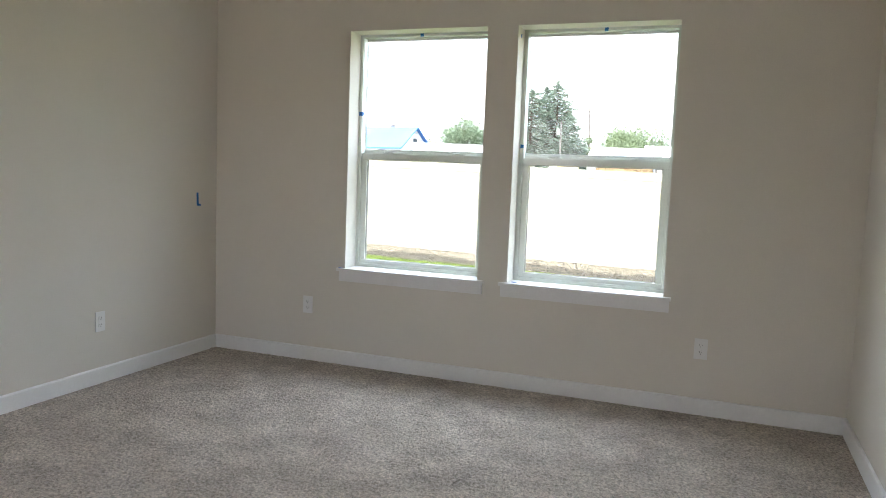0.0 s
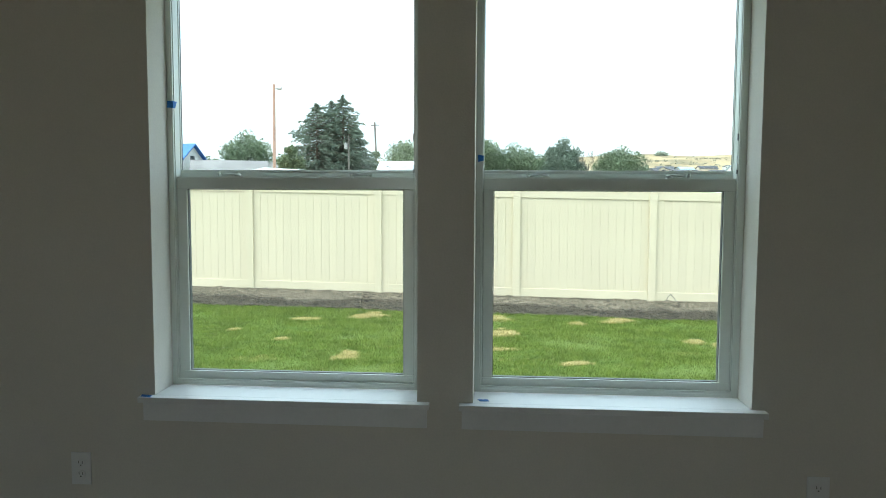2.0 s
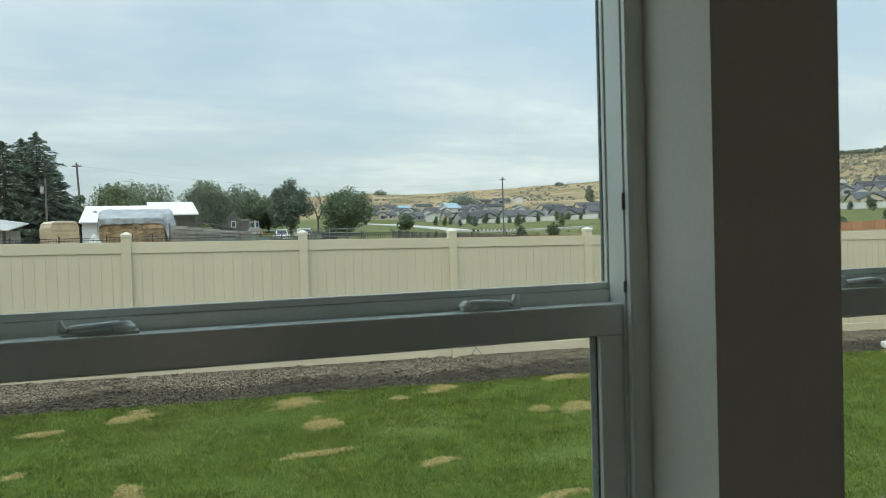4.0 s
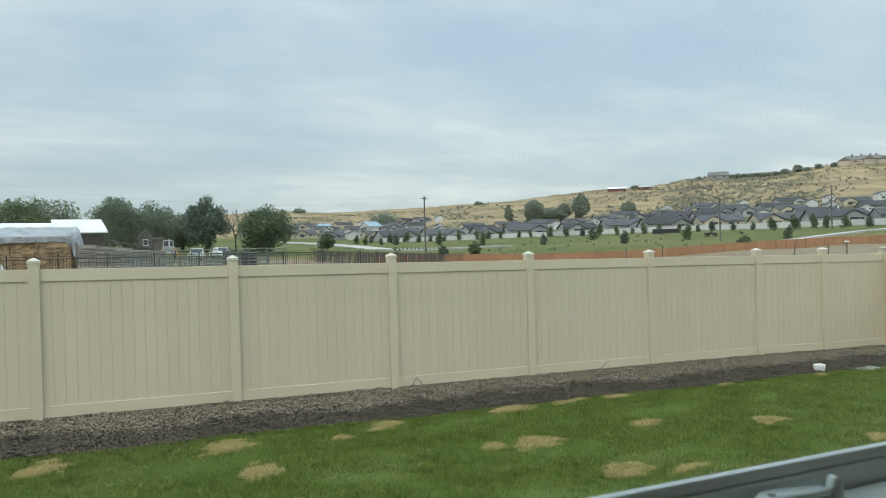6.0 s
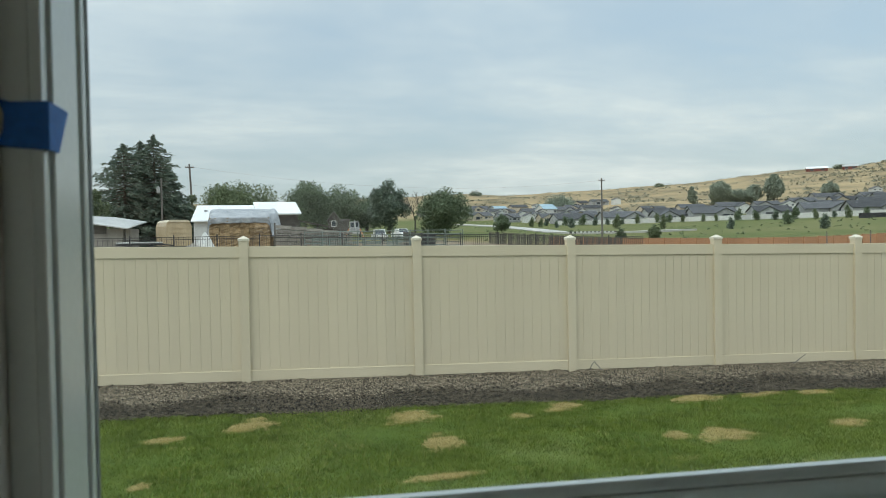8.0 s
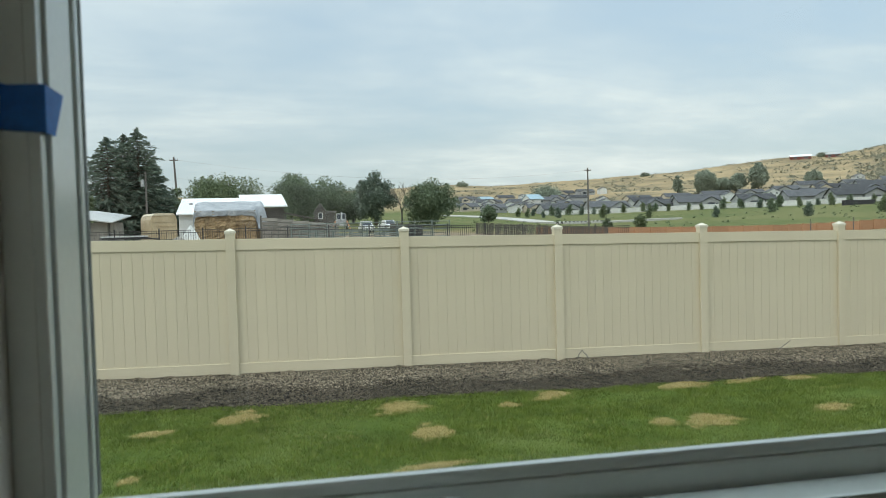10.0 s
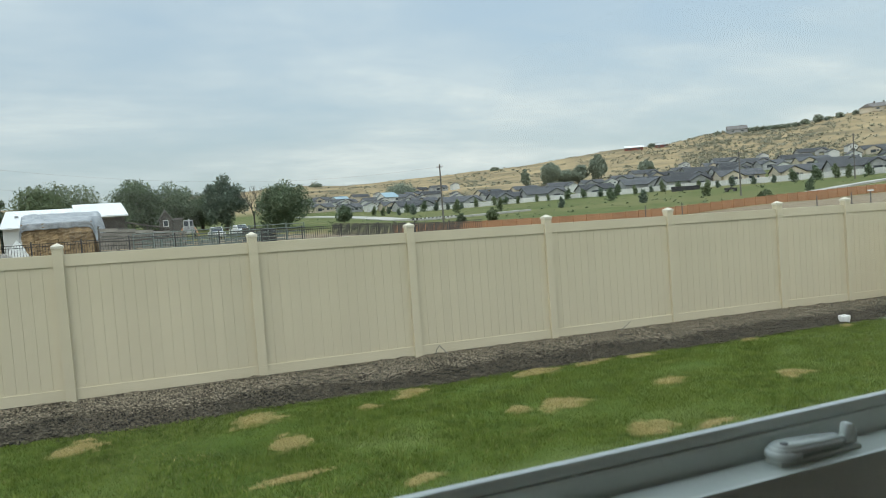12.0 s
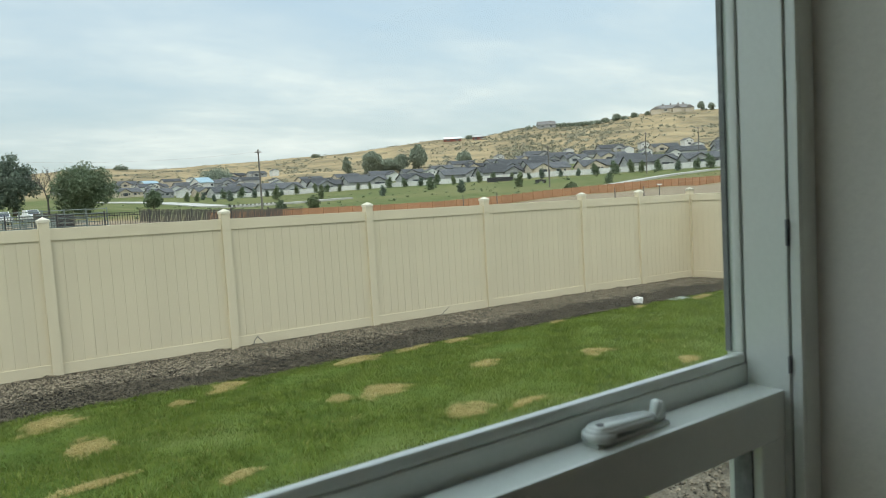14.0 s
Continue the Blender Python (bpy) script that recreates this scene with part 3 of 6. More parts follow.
def ground_material():
    m = bpy.data.materials.new("land")
    m.use_nodes = True
    t = m.node_tree
    b_ = t.nodes["Principled BSDF"]
    tc = t.nodes.new("ShaderNodeTexCoord")
    ln = t.nodes.new("ShaderNodeVectorMath")
    ln.operation = "LENGTH"
    t.links.new(tc.outputs["Object"], ln.inputs[0])
    n1 = node(t, "ShaderNodeTexNoise", Scale=0.03, Detail=6.0)
    n2 = node(t, "ShaderNodeTexNoise", Scale=0.35, Detail=5.0)
    n3 = node(t, "ShaderNodeTexNoise", Scale=0.011, Detail=5.0)
    for n in (n1, n2, n3):
        t.links.new(tc.outputs["Object"], n.inputs["Vector"])
    dirt = ramp(t, n2.outputs[0], [(0.3, (0.2, 0.15, 0.1)), (0.7, (0.32, 0.26, 0.18))])
    green = ramp(t, n2.outputs[0], [(0.3, (0.08, 0.1, 0.034)), (0.55, (0.125, 0.145, 0.052)), (0.75, (0.2, 0.185, 0.085))])
    green2 = mix_rgb(t, ramp(t, n1.outputs[0], [(0.45, (0, 0, 0)), (0.65, (0.7, 0.7, 0.7))]), green, (0.19, 0.18, 0.08))
    weeds = t.nodes.new("ShaderNodeMapRange")
    weeds.inputs[1].default_value, weeds.inputs[2].default_value, weeds.inputs[3].default_value, weeds.inputs[4].default_value = 104, 126, 1.0, 0.0
    dry = ramp(t, n1.outputs[0], [(0.36, (0.19, 0.155, 0.095)), (0.5, (0.33, 0.25, 0.145)), (0.66, (0.43, 0.325, 0.185))])
    dry = mix_rgb(t, ramp(t, n2.outputs[0], [(0.5, (0, 0, 0)), (0.62, (0.55, 0.55, 0.55))]), dry, (0.17, 0.15, 0.09))
    wob = math_node(t, "MULTIPLY_ADD", n3.outputs[0], 60.0, -30.0)
    d = math_node(t, "ADD", ln.outputs["Value"], wob)
    f1 = t.nodes.new("ShaderNodeMapRange")
    f1.inputs[1].default_value, f1.inputs[2].default_value = 94, 100
    sep = t.nodes.new("ShaderNodeSeparateXYZ")
    t.links.new(tc.outputs["Object"], sep.inputs[0])
    t.links.new(sep.outputs[1], f1.inputs[0])
    t.links.new(sep.outputs[1], weeds.inputs[0])
    patchy = ramp(t, n2.outputs[0], [(0.35, (0.25, 0.25, 0.25)), (0.6, (0.9, 0.9, 0.9))])
    green2 = mix_rgb(t, math_node(t, "MULTIPLY", weeds.outputs[0], patchy), green2, (0.27, 0.2, 0.105))
    f2 = t.nodes.new("ShaderNodeMapRange")
    f2.inputs[1].default_value, f2.inputs[2].default_value = 335, 390
    t.links.new(d, f2.inputs[0])
    col = mix_rgb(t, f1.outputs[0], dirt, green2)
    col = mix_rgb(t, f2.outputs[0], col, dry)
    t.links.new(col, b_.inputs["Base Color"])
    b_.inputs["Roughness"].default_value = 0.95
    b_.inputs["Specular IOR Level"].default_value = 0.1
    return m


def ground():
    azs = list(np.arange(-180, -40, 4.0)) + list(np.arange(-40, 66, 0.5)) + list(np.arange(66, 180, 4.0))
    ds = [3, 6, 9, 11.5, 14.5, 18, 22, 27, 33, 39, 45, 55, 65, 75, 88, 100, 115, 130, 150, 170, 190, 210, 230, 250, 270, 290, 305, 320, 335, 350, 370, 390, 415, 440, 470, 500, 530, 560, 590, 620, 650, 680, 710, 735, 760, 790, 850, 1000, 1400, 2200, 4200]
    v = [(EX, EY, yard_z(0) - 0.02)] + [spot(a, d) for a in azs for d in ds]
    n, k = len(azs), len(ds)
    f = [(0, 1 + i * k, 1 + ((i + 1) % n) * k) for i in range(n)]
    f += [(1 + i * k + j, 1 + i * k + j + 1, 1 + ((i + 1) % n) * k + j + 1, 1 + ((i + 1) % n) * k + j) for i in range(n) for j in range(k - 1)]
    ob = soup("ground", v, f, ground_material())
    ob.data.polygons.foreach_set("use_smooth", [True] * len(ob.data.polygons))
    tagged(ob, "dirt, green fields and a dry grass hill", "ground", "", "structure")


ground()


def front_edge(x):
    """Where the lawn begins, away from the house."""
    return 1.36 + 1.7 * smooth_step((x - 0.3) / 3.4) + 0.05 * math.sin(x * 2.1)


def back_edge(x):
    return 7.73 + 0.09 * noise.noise(Vector((x * 0.7, 0, 0))) + 0.04 * noise.noise(Vector((x * 3, 5, 0)))


def damp_edge(x):
    return back_edge(x) + 0.8 + 0.42 * noise.noise(Vector((x * 0.9, 3, 0))) + 0.2 * noise.noise(Vector((x * 4, 9, 0)))


def sheet(name, x0, x1, nx, ya, yb, ny, lift, bumps, material, label, category, freq=6.0):
    v, f = [], []
    for i in range(nx + 1):
        x = x0 + (x1 - x0) * i / nx
        lo_y, hi_y = ya(x), yb(x)
        for j in range(ny + 1):
            y = lo_y + (hi_y - lo_y) * j / ny
            e = min(1.0, min(j, ny - j) / 2.0)
            v.append((x, y, yard_z(x) - 0.02 + lift * e + bumps * e * noise.noise(Vector((x * freq, y * freq, 1)))))
    for i in range(nx):
        for j in range(ny):
            a = i * (ny + 1) + j
            f.append((a, a + ny + 1, a + ny + 2, a + 1))
    ob = soup(name, v, f, material)
    ob.data.polygons.foreach_set("use_smooth", [True] * len(ob.data.polygons))
    return tagged(ob, label, category, "", "structure")


FX = [-3.92 - 2.24 * i for i in (4, 3, 2, 1, 0)] + [-1.775, 0.48, 2.64, 4.845, 7.11, 9.45, 10.94, 12.56]
FY = 9.594
sheet("lawn", -13.5, 12.3, 200, front_edge, back_edge, 60, 0.03, 0.02, M_TURF, "green mown lawn with a few dry spots", "lawn", 2.0)
sheet("gravel_bed", -13.5, 12.5, 420, lambda x: back_edge(x) - 0.02, lambda x: FY + 0.6, 34, 0.03, 0.035, M_GRAVEL, "brown-grey gravel strip along the fence", "gravel")
sheet("damp_gravel", -13.5, 12.5, 420, lambda x: back_edge(x) - 0.02, damp_edge, 14, 0.036, 0.035, M_DAMP, "dark damp gravel along the lawn edge", "gravel")
sheet("gravel_border", -10, 12.3, 200, lambda x: 0.22, lambda x: front_edge(x) + 0.02, 14, 0.02, 0.03, M_GRAVEL, "brown-grey gravel strip beside the house", "gravel")

FAR_PATCHES = ((-1.5, 7.28, 0.2, 0.3), (0.09, 7.31, 0.24, 0.27), (0.25, 6.34, 0.17, 0.3), (1.21, 7.16, 0.1, 0.12), (1.78, 7.46, 0.2, 0.2), (3.42, 7.6, 0.27, 0.2), (2.9, 6.13, 0.25, 0.25), (2.43, 6.17, 0.11, 0.18), (4.26, 7.68, 0.25, 0.13), (4.93, 7.65, 0.2, 0.15),
               (4.36, 6.32, 0.2, 0.15), (-2.27, 6.83, 0.17, 0.13), (5.65, 5.82, 0.21, 0.17), (6.8, 7.68, 0.13, 0.12), (8.6, 7.62, 0.12, 0.1), (10.11, 7.54, 0.24, 0.14))
NEAR_PATCHES = ((-2.18, 5.53, 0.07, 0.11), (6.03, 4.83, 0.15, 0.13), (3.1, 5.0, 0.22, 0.22), (0.99, 4.83, 0.16, 0.1), (0.1, 5.38, 0.3, 0.09), (-2.89, 5.98, 0.06, 0.1), (-1.33, 4.89, 0.1, 0.26), (-0.38, 4.32, 0.06, 0.1),
                (1.54, 3.83, 0.22, 0.08), (2.23, 3.96, 0.2, 0.05), (2.83, 4.12, 0.16, 0.06), (3.66, 4.82, 0.23, 0.08))
PATCHES = [(x, y, a * 1.15, b * 0.85) for x, y, a, b in FAR_PATCHES + NEAR_PATCHES]


def dryness(x, y):
    best = 0.0
    for px, py, a, b in PATCHES:
        if abs(x - px) < 1.7 * a and abs(y - py) < 1.7 * b:
            skew = (x - px) * 0.22 - 0.45 * b * ((x - px) / a) ** 2
            q = ((x - px) / a) ** 2 + ((y - py - skew) / b) ** 2
            q += 0.9 * noise.noise(Vector((x * 4, y * 9, 3))) + 0.7 * noise.noise(Vector((x * 15, y * 26, 6)))
            best = max(best, 1.15 - q)
    return best


def grass():
    rng = np.random.default_rng(11)
    gv, gf, sv, sf = [], [], [], []

    def blade(vs, fs, x, y, h, w, lean):
        a = rng.uniform(0, 2 * math.pi)
        z = yard_z(x) + 0.006
        dx, dy = math.cos(a) * w, math.sin(a) * w
        l = rng.normal(0, lean, 2)
        k = len(vs)
        vs.extend(((x - dx, y - dy, z), (x + dx, y + dy, z), (x + l[0], y + l[1], z + h)))
        fs.append((k, k + 1, k + 2))

    tries = 0
    while tries < 560000:
        tries += 1
        x = rng.uniform(-6.2, 12.2)
        y = 1.45 + (7.78 - 1.45) * rng.random() ** 0.85
        if y < front_edge(x) or y > back_edge(x) + 0.03:
            continue
        dn = dryness(x, y)
        tone = noise.noise(Vector((x * 0.9, y * 1.6, 8)))
        if dn > rng.uniform(0.0, 0.9) or rng.random() < 0.012 + 0.9 * max(0.0, noise.noise(Vector((x * 1.3 + y * 0.5, y * 4.2 - x * 0.7, 5))) - 0.4):
            blade(sv, sf, x, y, rng.uniform(0.014, 0.03), rng.uniform(0.0025, 0.005), 0.016)
        else:
            blade(gv, gf, x, y, rng.uniform(0.022, 0.04) * (1 + 0.3 * tone), rng.uniform(0.003, 0.0062), 0.016)
    for px, py, a, b in PATCHES:
        for _ in range(int(110000 * a * b) + 200):
            x, y = px + rng.uniform(-1.5, 1.5) * a, py + rng.uniform(-1.6, 1.6) * b
            if dryness(x, y) > rng.uniform(0.0, 0.7) and y < back_edge(x):
                blade(sv, sf, x, y, rng.uniform(0.016, 0.036), rng.uniform(0.002, 0.0045), 0.025)
    tagged(soup("grass", gv, gf, M_BLADE), "short green blades of mown lawn grass", "grass", "", "stuff")
    tagged(soup("dry_grass", sv, sf, M_STRAW), "straw-coloured dead grass in lawn spots", "grass", "", "stuff")
    bv, bf = [], []
    for px, py, a, b in PATCHES:
        for _ in range(int(80000 * a * b)):
            x, y = px + rng.uniform(-1.5, 1.5) * a, py + rng.uniform(-1.6, 1.6) * b
            if y > back_edge(x) - 0.03 or dryness(x, y) < rng.uniform(0.15, 1.1):
                continue
            turn, span = rng.uniform(0, 2 * math.pi), rng.uniform(0.008, 0.02)
            c, t_ = math.cos(turn), math.sin(turn)
            z = yard_z(x) + 0.018 + 0.02 * noise.noise(Vector((x * 2, y * 2, 1))) + rng.uniform(0.0, 0.012)
            k = len(bv)
            bv.extend(((x - c * span, y - t_ * span, z), (x + c * span, y + t_ * span, z + rng.uniform(-0.006, 0.01)), (x - t_ * 0.004, y + c * 0.004, z + 0.004)))
            bf.append((k, k + 1, k + 2))
    tagged(soup("dry_thatch", bv, bf, M_STRAW), "pale thatch of dead lawn spots", "grass", "", "stuff")


grass()


def stones():
    rng = np.random.default_rng(5)
    pale, dark = ([], []), ([], [])
    shape = [(1, 0, 0), (-1, 0, 0), (0, 1, 0), (0, -1, 0), (0, 0, 1), (0, 0, -1)]
    tri = [(0, 2, 4), (2, 1, 4), (1, 3, 4), (3, 0, 4), (2, 0, 5), (1, 2, 5), (3, 1, 5), (0, 3, 5)]
    for n in range(90000):
        x = rng.uniform(-6.2, 12.3)
        if n % 8:
            y = rng.uniform(back_edge(x) - 0.04, FY - 0.02)
        else:
            x = rng.uniform(0.5, 9)
            y = rng.uniform(1.2, front_edge(x))
        r = rng.uniform(0.007, 0.018) * (1.6 if rng.random() < 0.06 else 1)
        z = yard_z(x) + 0.012 + 0.035 * noise.noise(Vector((x * 6, y * 6, 1)))
        sc = rng.uniform(0.6, 1.2, 3) * r
        a = rng.uniform(0, 6.28)
        damp = n % 8 and y < damp_edge(x) + rng.normal(0, 0.11)
        v, f = dark if damp else pale
        z += 0.01 if damp else 0.002
        k = len(v)
        for p in shape:
            px, py = p[0] * sc[0], p[1] * sc[1]
            v.append((x + px * math.cos(a) - py * math.sin(a), y + px * math.sin(a) + py * math.cos(a), z + p[2] * sc[2] * 0.7))
        f.extend((k + i, k + j, k + l) for i, j, l in tri)
    tagged(soup("gravel_stones", *pale, M_STONE), "loose brown and grey gravel stones", "gravel", "", "stuff")
    tagged(soup("damp_gravel_stones", *dark, M_DARKSTONE), "loose dark damp gravel stones", "gravel", "", "stuff")


stones()


# ---- the vinyl fence ----
def vinyl_fence():
    fence = thing("vinyl_fence", "tan vinyl privacy fence with capped square posts", "fence")
    ph, pw = 1.84, 0.117
    post_me = mesh_of("post", boxed((-pw / 2, -pw / 2, -0.12, pw / 2, pw / 2, ph), bevel=0.004), M_FENCE)
    bm = boxed((-pw / 2 - 0.008, -pw / 2 - 0.008, ph - 0.006, pw / 2 + 0.008, pw / 2 + 0.008, ph + 0.024))
    r = pw / 2 + 0.008
    base = [bm.verts.new((sx * r, sy * r, ph + 0.0241)) for sx, sy in ((-1, -1), (1, -1), (1, 1), (-1, 1))]
    tip = bm.verts.new((0, 0, ph + 0.062))
    for i in range(4):
        bm.faces.new((base[i], base[(i + 1) % 4], tip))
    cap_me = mesh_of("post_cap", bm, M_CAP)

    def run(points):
        for i, (x, y, z) in enumerate(points):
            p = shared("post", post_me, fence, x, y, z)
            shared("post_cap", cap_me, p)
        for (xa, ya, za), (xb, yb, zb) in zip(points, points[1:]):
            span = math.hypot(xb - xa, yb - ya)
            turn = math.degrees(math.atan2(yb - ya, xb - xa))
            drop = (zb - za) / span
            g0, g1 = pw / 2 - 0.008, span - pw / 2 + 0.008
            for tag, lo_z, hi_z in (("bottom_rail", 0.018, 0.152), ("top_rail", 1.619, 1.762)):
                bm = boxed((g0, -0.028, lo_z, g1, 0.028, hi_z), bevel=0.004)
                for v in bm.verts:
                    v.co.z += drop * v.co.x
                ob = part(tag, bm, M_FENCE, fence)
                ob.matrix_basis = pose(xa, ya, za, 0, 0, turn)
            n = max(3, round((g1 - g0) / 0.127))
            bw = (g1 - g0) / n
            bm = bmesh.new()
            prism(bm, [(0.0, -0.0085), (0.0035, -0.013), (bw - 0.0035, -0.013), (bw, -0.0085), (bw, 0.0085), (bw - 0.0035, 0.013), (0.0035, 0.013), (0, 0.0085)], 0.14, 1.63)
            for v in bm.verts:
                v.co = (v.co.x, v.co.z, v.co.y + drop * v.co.x)
            me = mesh_of("board", bm, M_FENCE)
            c, s = math.cos(radians(turn)), math.sin(radians(turn))
            for k in range(n):
                u = g0 + k * bw
                shared("board", me, fence, xa + u * c, ya + u * s, za + drop * u, turn)

    run([(x, FY - (0.11 if x > 10.5 else 0.0), yard_z(x)) for x in FX])
    xe = FX[-1]
    run([(xe + 0.04 * i, FY - 0.11 - 1.93 * i, yard_z(xe)) for i in range(5)])


vinyl_fence()


def clean_out():
    o = thing("pipe_cap", "round white plastic pipe cap in the gravel", "pipe", pose(8.92, 7.91, yard_z(8.92) - 0.02))
    bm = bmesh.new()
    tube(bm, (0, 0, 0), (0, 0, 0.075), 0.075, 0.075, 20)
    part("pipe", bm, M_WHITECAP, o)
    bm = bmesh.new()
    tube(bm, (0, 0, 0.075), (0, 0, 0.125), 0.088, 0.084, 20)
    tube(bm, (0, 0, 0.125), (0, 0, 0.145), 0.03, 0.028, 8)
    part("cap", bm, M_WHITECAP, o)


clean_out()


def valve_lid():
    """A flat utility box set in the ground, its lid with a rim and a finger hole."""
    o = thing("valve_box", "flat pale green utility box lid at the lawn edge", "utility box", pose(9.7, 7.7, yard_z(9.7) - 0.035, 0, 0, 6))
    part("rim", boxed((-0.23, -0.12, -0.08, 0.23, 0.12, 0.05), bevel=0.015), M_LID, o)
    lid = part("lid", boxed((-0.2, -0.09, 0.0505, 0.2, 0.09, 0.062), bevel=0.006), M_LID, o, "pale green plastic lid")
    part("finger_hole", boxed((0.13, -0.015, 0.0625, 0.17, 0.015, 0.064)), M_SLOT, lid)


valve_lid()


def wire_bit(x, y, pts, label):
    bm = bmesh.new()
    for p, q in zip(pts, pts[1:]):
        tube(bm, Vector(p) * 0.75, Vector(q) * 0.75, 0.006, 0.006, 6)
    lone("wire_end", bm, M_WIRE, label, "wire", m=pose(x, y, yard_z(x)))


wire_bit(2.86, 9.49, [(0, 0, 0), (0.03, -0.02, 0.12), (0.09, -0.03, 0.19), (0.12, -0.02, 0.14), (0.16, -0.05, 0.1), (0.22, -0.1, 0.0)], "bent dark cable end beside the fence post")
wire_bit(5.95, 9.49, [(0, 0, 0), (0.1, -0.02, 0.06), (0.24, -0.02, 0.15), (0.3, -0.02, 0.19)], "thin dry stick leaning on the fence")

# ---- poles and wires ----
def utility_pole(az, d, top_el, label, arms=1, lean=0.0, r=0.19):
    x, y, z = spot(az, d)
    h = EZ + d * math.tan(radians(top_el)) - z
    o = thing("utility_pole", label, "utility pole", pose(x, y, z, 0, lean, 0), "utility poles")
    bm = bmesh.new()
    tube(bm, (0, 0, -0.3), (0, 0, h), r, r * 0.64, 10)
    part("pole", bm, M_WOODPOLE, o)
    for k in range(arms):
        zz = h - 0.5 - 0.9 * k
        arm = part("crossarm", boxed((-0.6, -0.06, zz - 0.06, 0.6, 0.06, zz + 0.06)), M_WOODPOLE, o)
        for u in (-0.52, -0.24, 0.24, 0.52):
            bm = bmesh.new()
            tube(bm, (u, 0, zz + 0.062), (u, 0, zz + 0.24), 0.04, 0.06, 6)
            part("insulator", bm, M_STEEL, arm)
    return (x + h * math.sin(radians(lean)), y, z + h - 0.4)


TOP_A = utility_pole(-8.95, 112, 5.42, "weathered wooden utility pole with a crossarm", 1, -2.4)
TOP_B = utility_pole(21.8, 138, 3.96, "weathered wooden utility pole with a crossarm")
TOP_C = utility_pole(43.75, 178, 3.03, "tall thin dark wooden utility pole")
TOP_D = utility_pole(50.95, 225, 3.5, "tall thin dark wooden utility pole")
TOP_E = utility_pole(54.65, 262, 3.62, "tall thin dark wooden utility pole")
TOP_T = utility_pole(-11.15, 88, 4.35, "wooden utility pole carrying a grey transformer", 0, r=0.13)
bm = bmesh.new()
tube(bm, (0, 0, -0.36), (0, 0, 0.36), 0.19, 0.19, 14)
tube(bm, (0, 0, 0.36), (0, 0, 0.46), 0.06, 0.04, 8)
lone("transformer", bm, M_STEEL, "grey transformer can on a utility pole", "transformer", m=pose(TOP_T[0] - 0.3, TOP_T[1] - 0.2, TOP_T[2] - 0.9))


def wire(p, q, sag, label="thin overhead power line between the poles"):
    p, q = Vector(p), Vector(q)
    bm = bmesh.new()
    last = p
    for i in range(1, 15):
        u = i / 14
        c = p.lerp(q, u) - Vector((0, 0, sag * 4 * u * (1 - u)))
        tube(bm, last, c, 0.008, 0.008, 4)
        last = c
    lone("power_line", bm, M_WIRE, label, "power line", "power lines")


wire(TOP_A, TOP_B, 2.2)
wire(Vector(TOP_A) - Vector((0, 0, 2.6)), Vector(TOP_B) - Vector((0, 0, 2.0)), 2.0)
wire(TOP_A, (-62, 96, 12.5), 1.2)
wire(TOP_T, (-50, 78, 8.2), 0.8)
wire(TOP_T, Vector(TOP_A) - Vector((0, 0, 3)), 0.8)


def lamp_pole():
    x, y, z = spot(-16.85, 80)
    h = EZ + 80 * math.tan(radians(8.1)) - z
    o = thing("yard_lamp", "tall reddish pole with a small lamp head", "street lamp", pose(x, y, z, 0, 0.4, 0))
    bm = bmesh.new()
    tube(bm, (0, 0, -0.3), (0, 0, h), 0.2, 0.15, 10)
    part("pole", bm, M_PINKPOLE, o)
    bm = bmesh.new()
    tube(bm, (0, 0, h - 0.45), (0.55, -0.1, h - 0.4), 0.05, 0.05, 6)
    part("arm", bm, M_STEEL, o)
    bm = bmesh.new()
    tube(bm, (0.3, -0.1, h - 0.45), (0.85, -0.15, h - 0.52), 0.13, 0.18, 10)
    part("lamp_head", bm, M_STEEL, o)


lamp_pole()


# ---- trees ----
def leaf_cloud(rng, blobs, n, size, flat=0.7):
    """Many small leaf-clumps near the skins of several uneven blobs."""
    v, f = [], []
    weights = np.array([b[3] ** 2 for b in blobs])
    picks = rng.choice(len(blobs), n, p=weights / weights.sum())
    dirs = rng.normal(size=(n, 3))
    dirs /= np.linalg.norm(dirs, axis=1)[:, None]
    rad = rng.random(n) ** 0.45
    for i in range(n):
        bx, by, bz, br = blobs[picks[i]]
        lump = 1 + 0.28 * noise.noise(Vector(dirs[i]) * 2.6 + Vector((bx, by, bz)))
        r = br * rad[i] * lump
        c = np.array((bx, by, bz)) + dirs[i] * r * np.array((1, 1, flat + 0.2))
        a = rng.normal(size=(3, 3)) * size * rng.uniform(0.6, 1.4)
        k = len(v)
        v.extend(tuple(c + a[j]) for j in range(3))
        f.append((k, k + 1, k + 2))
    return v, f


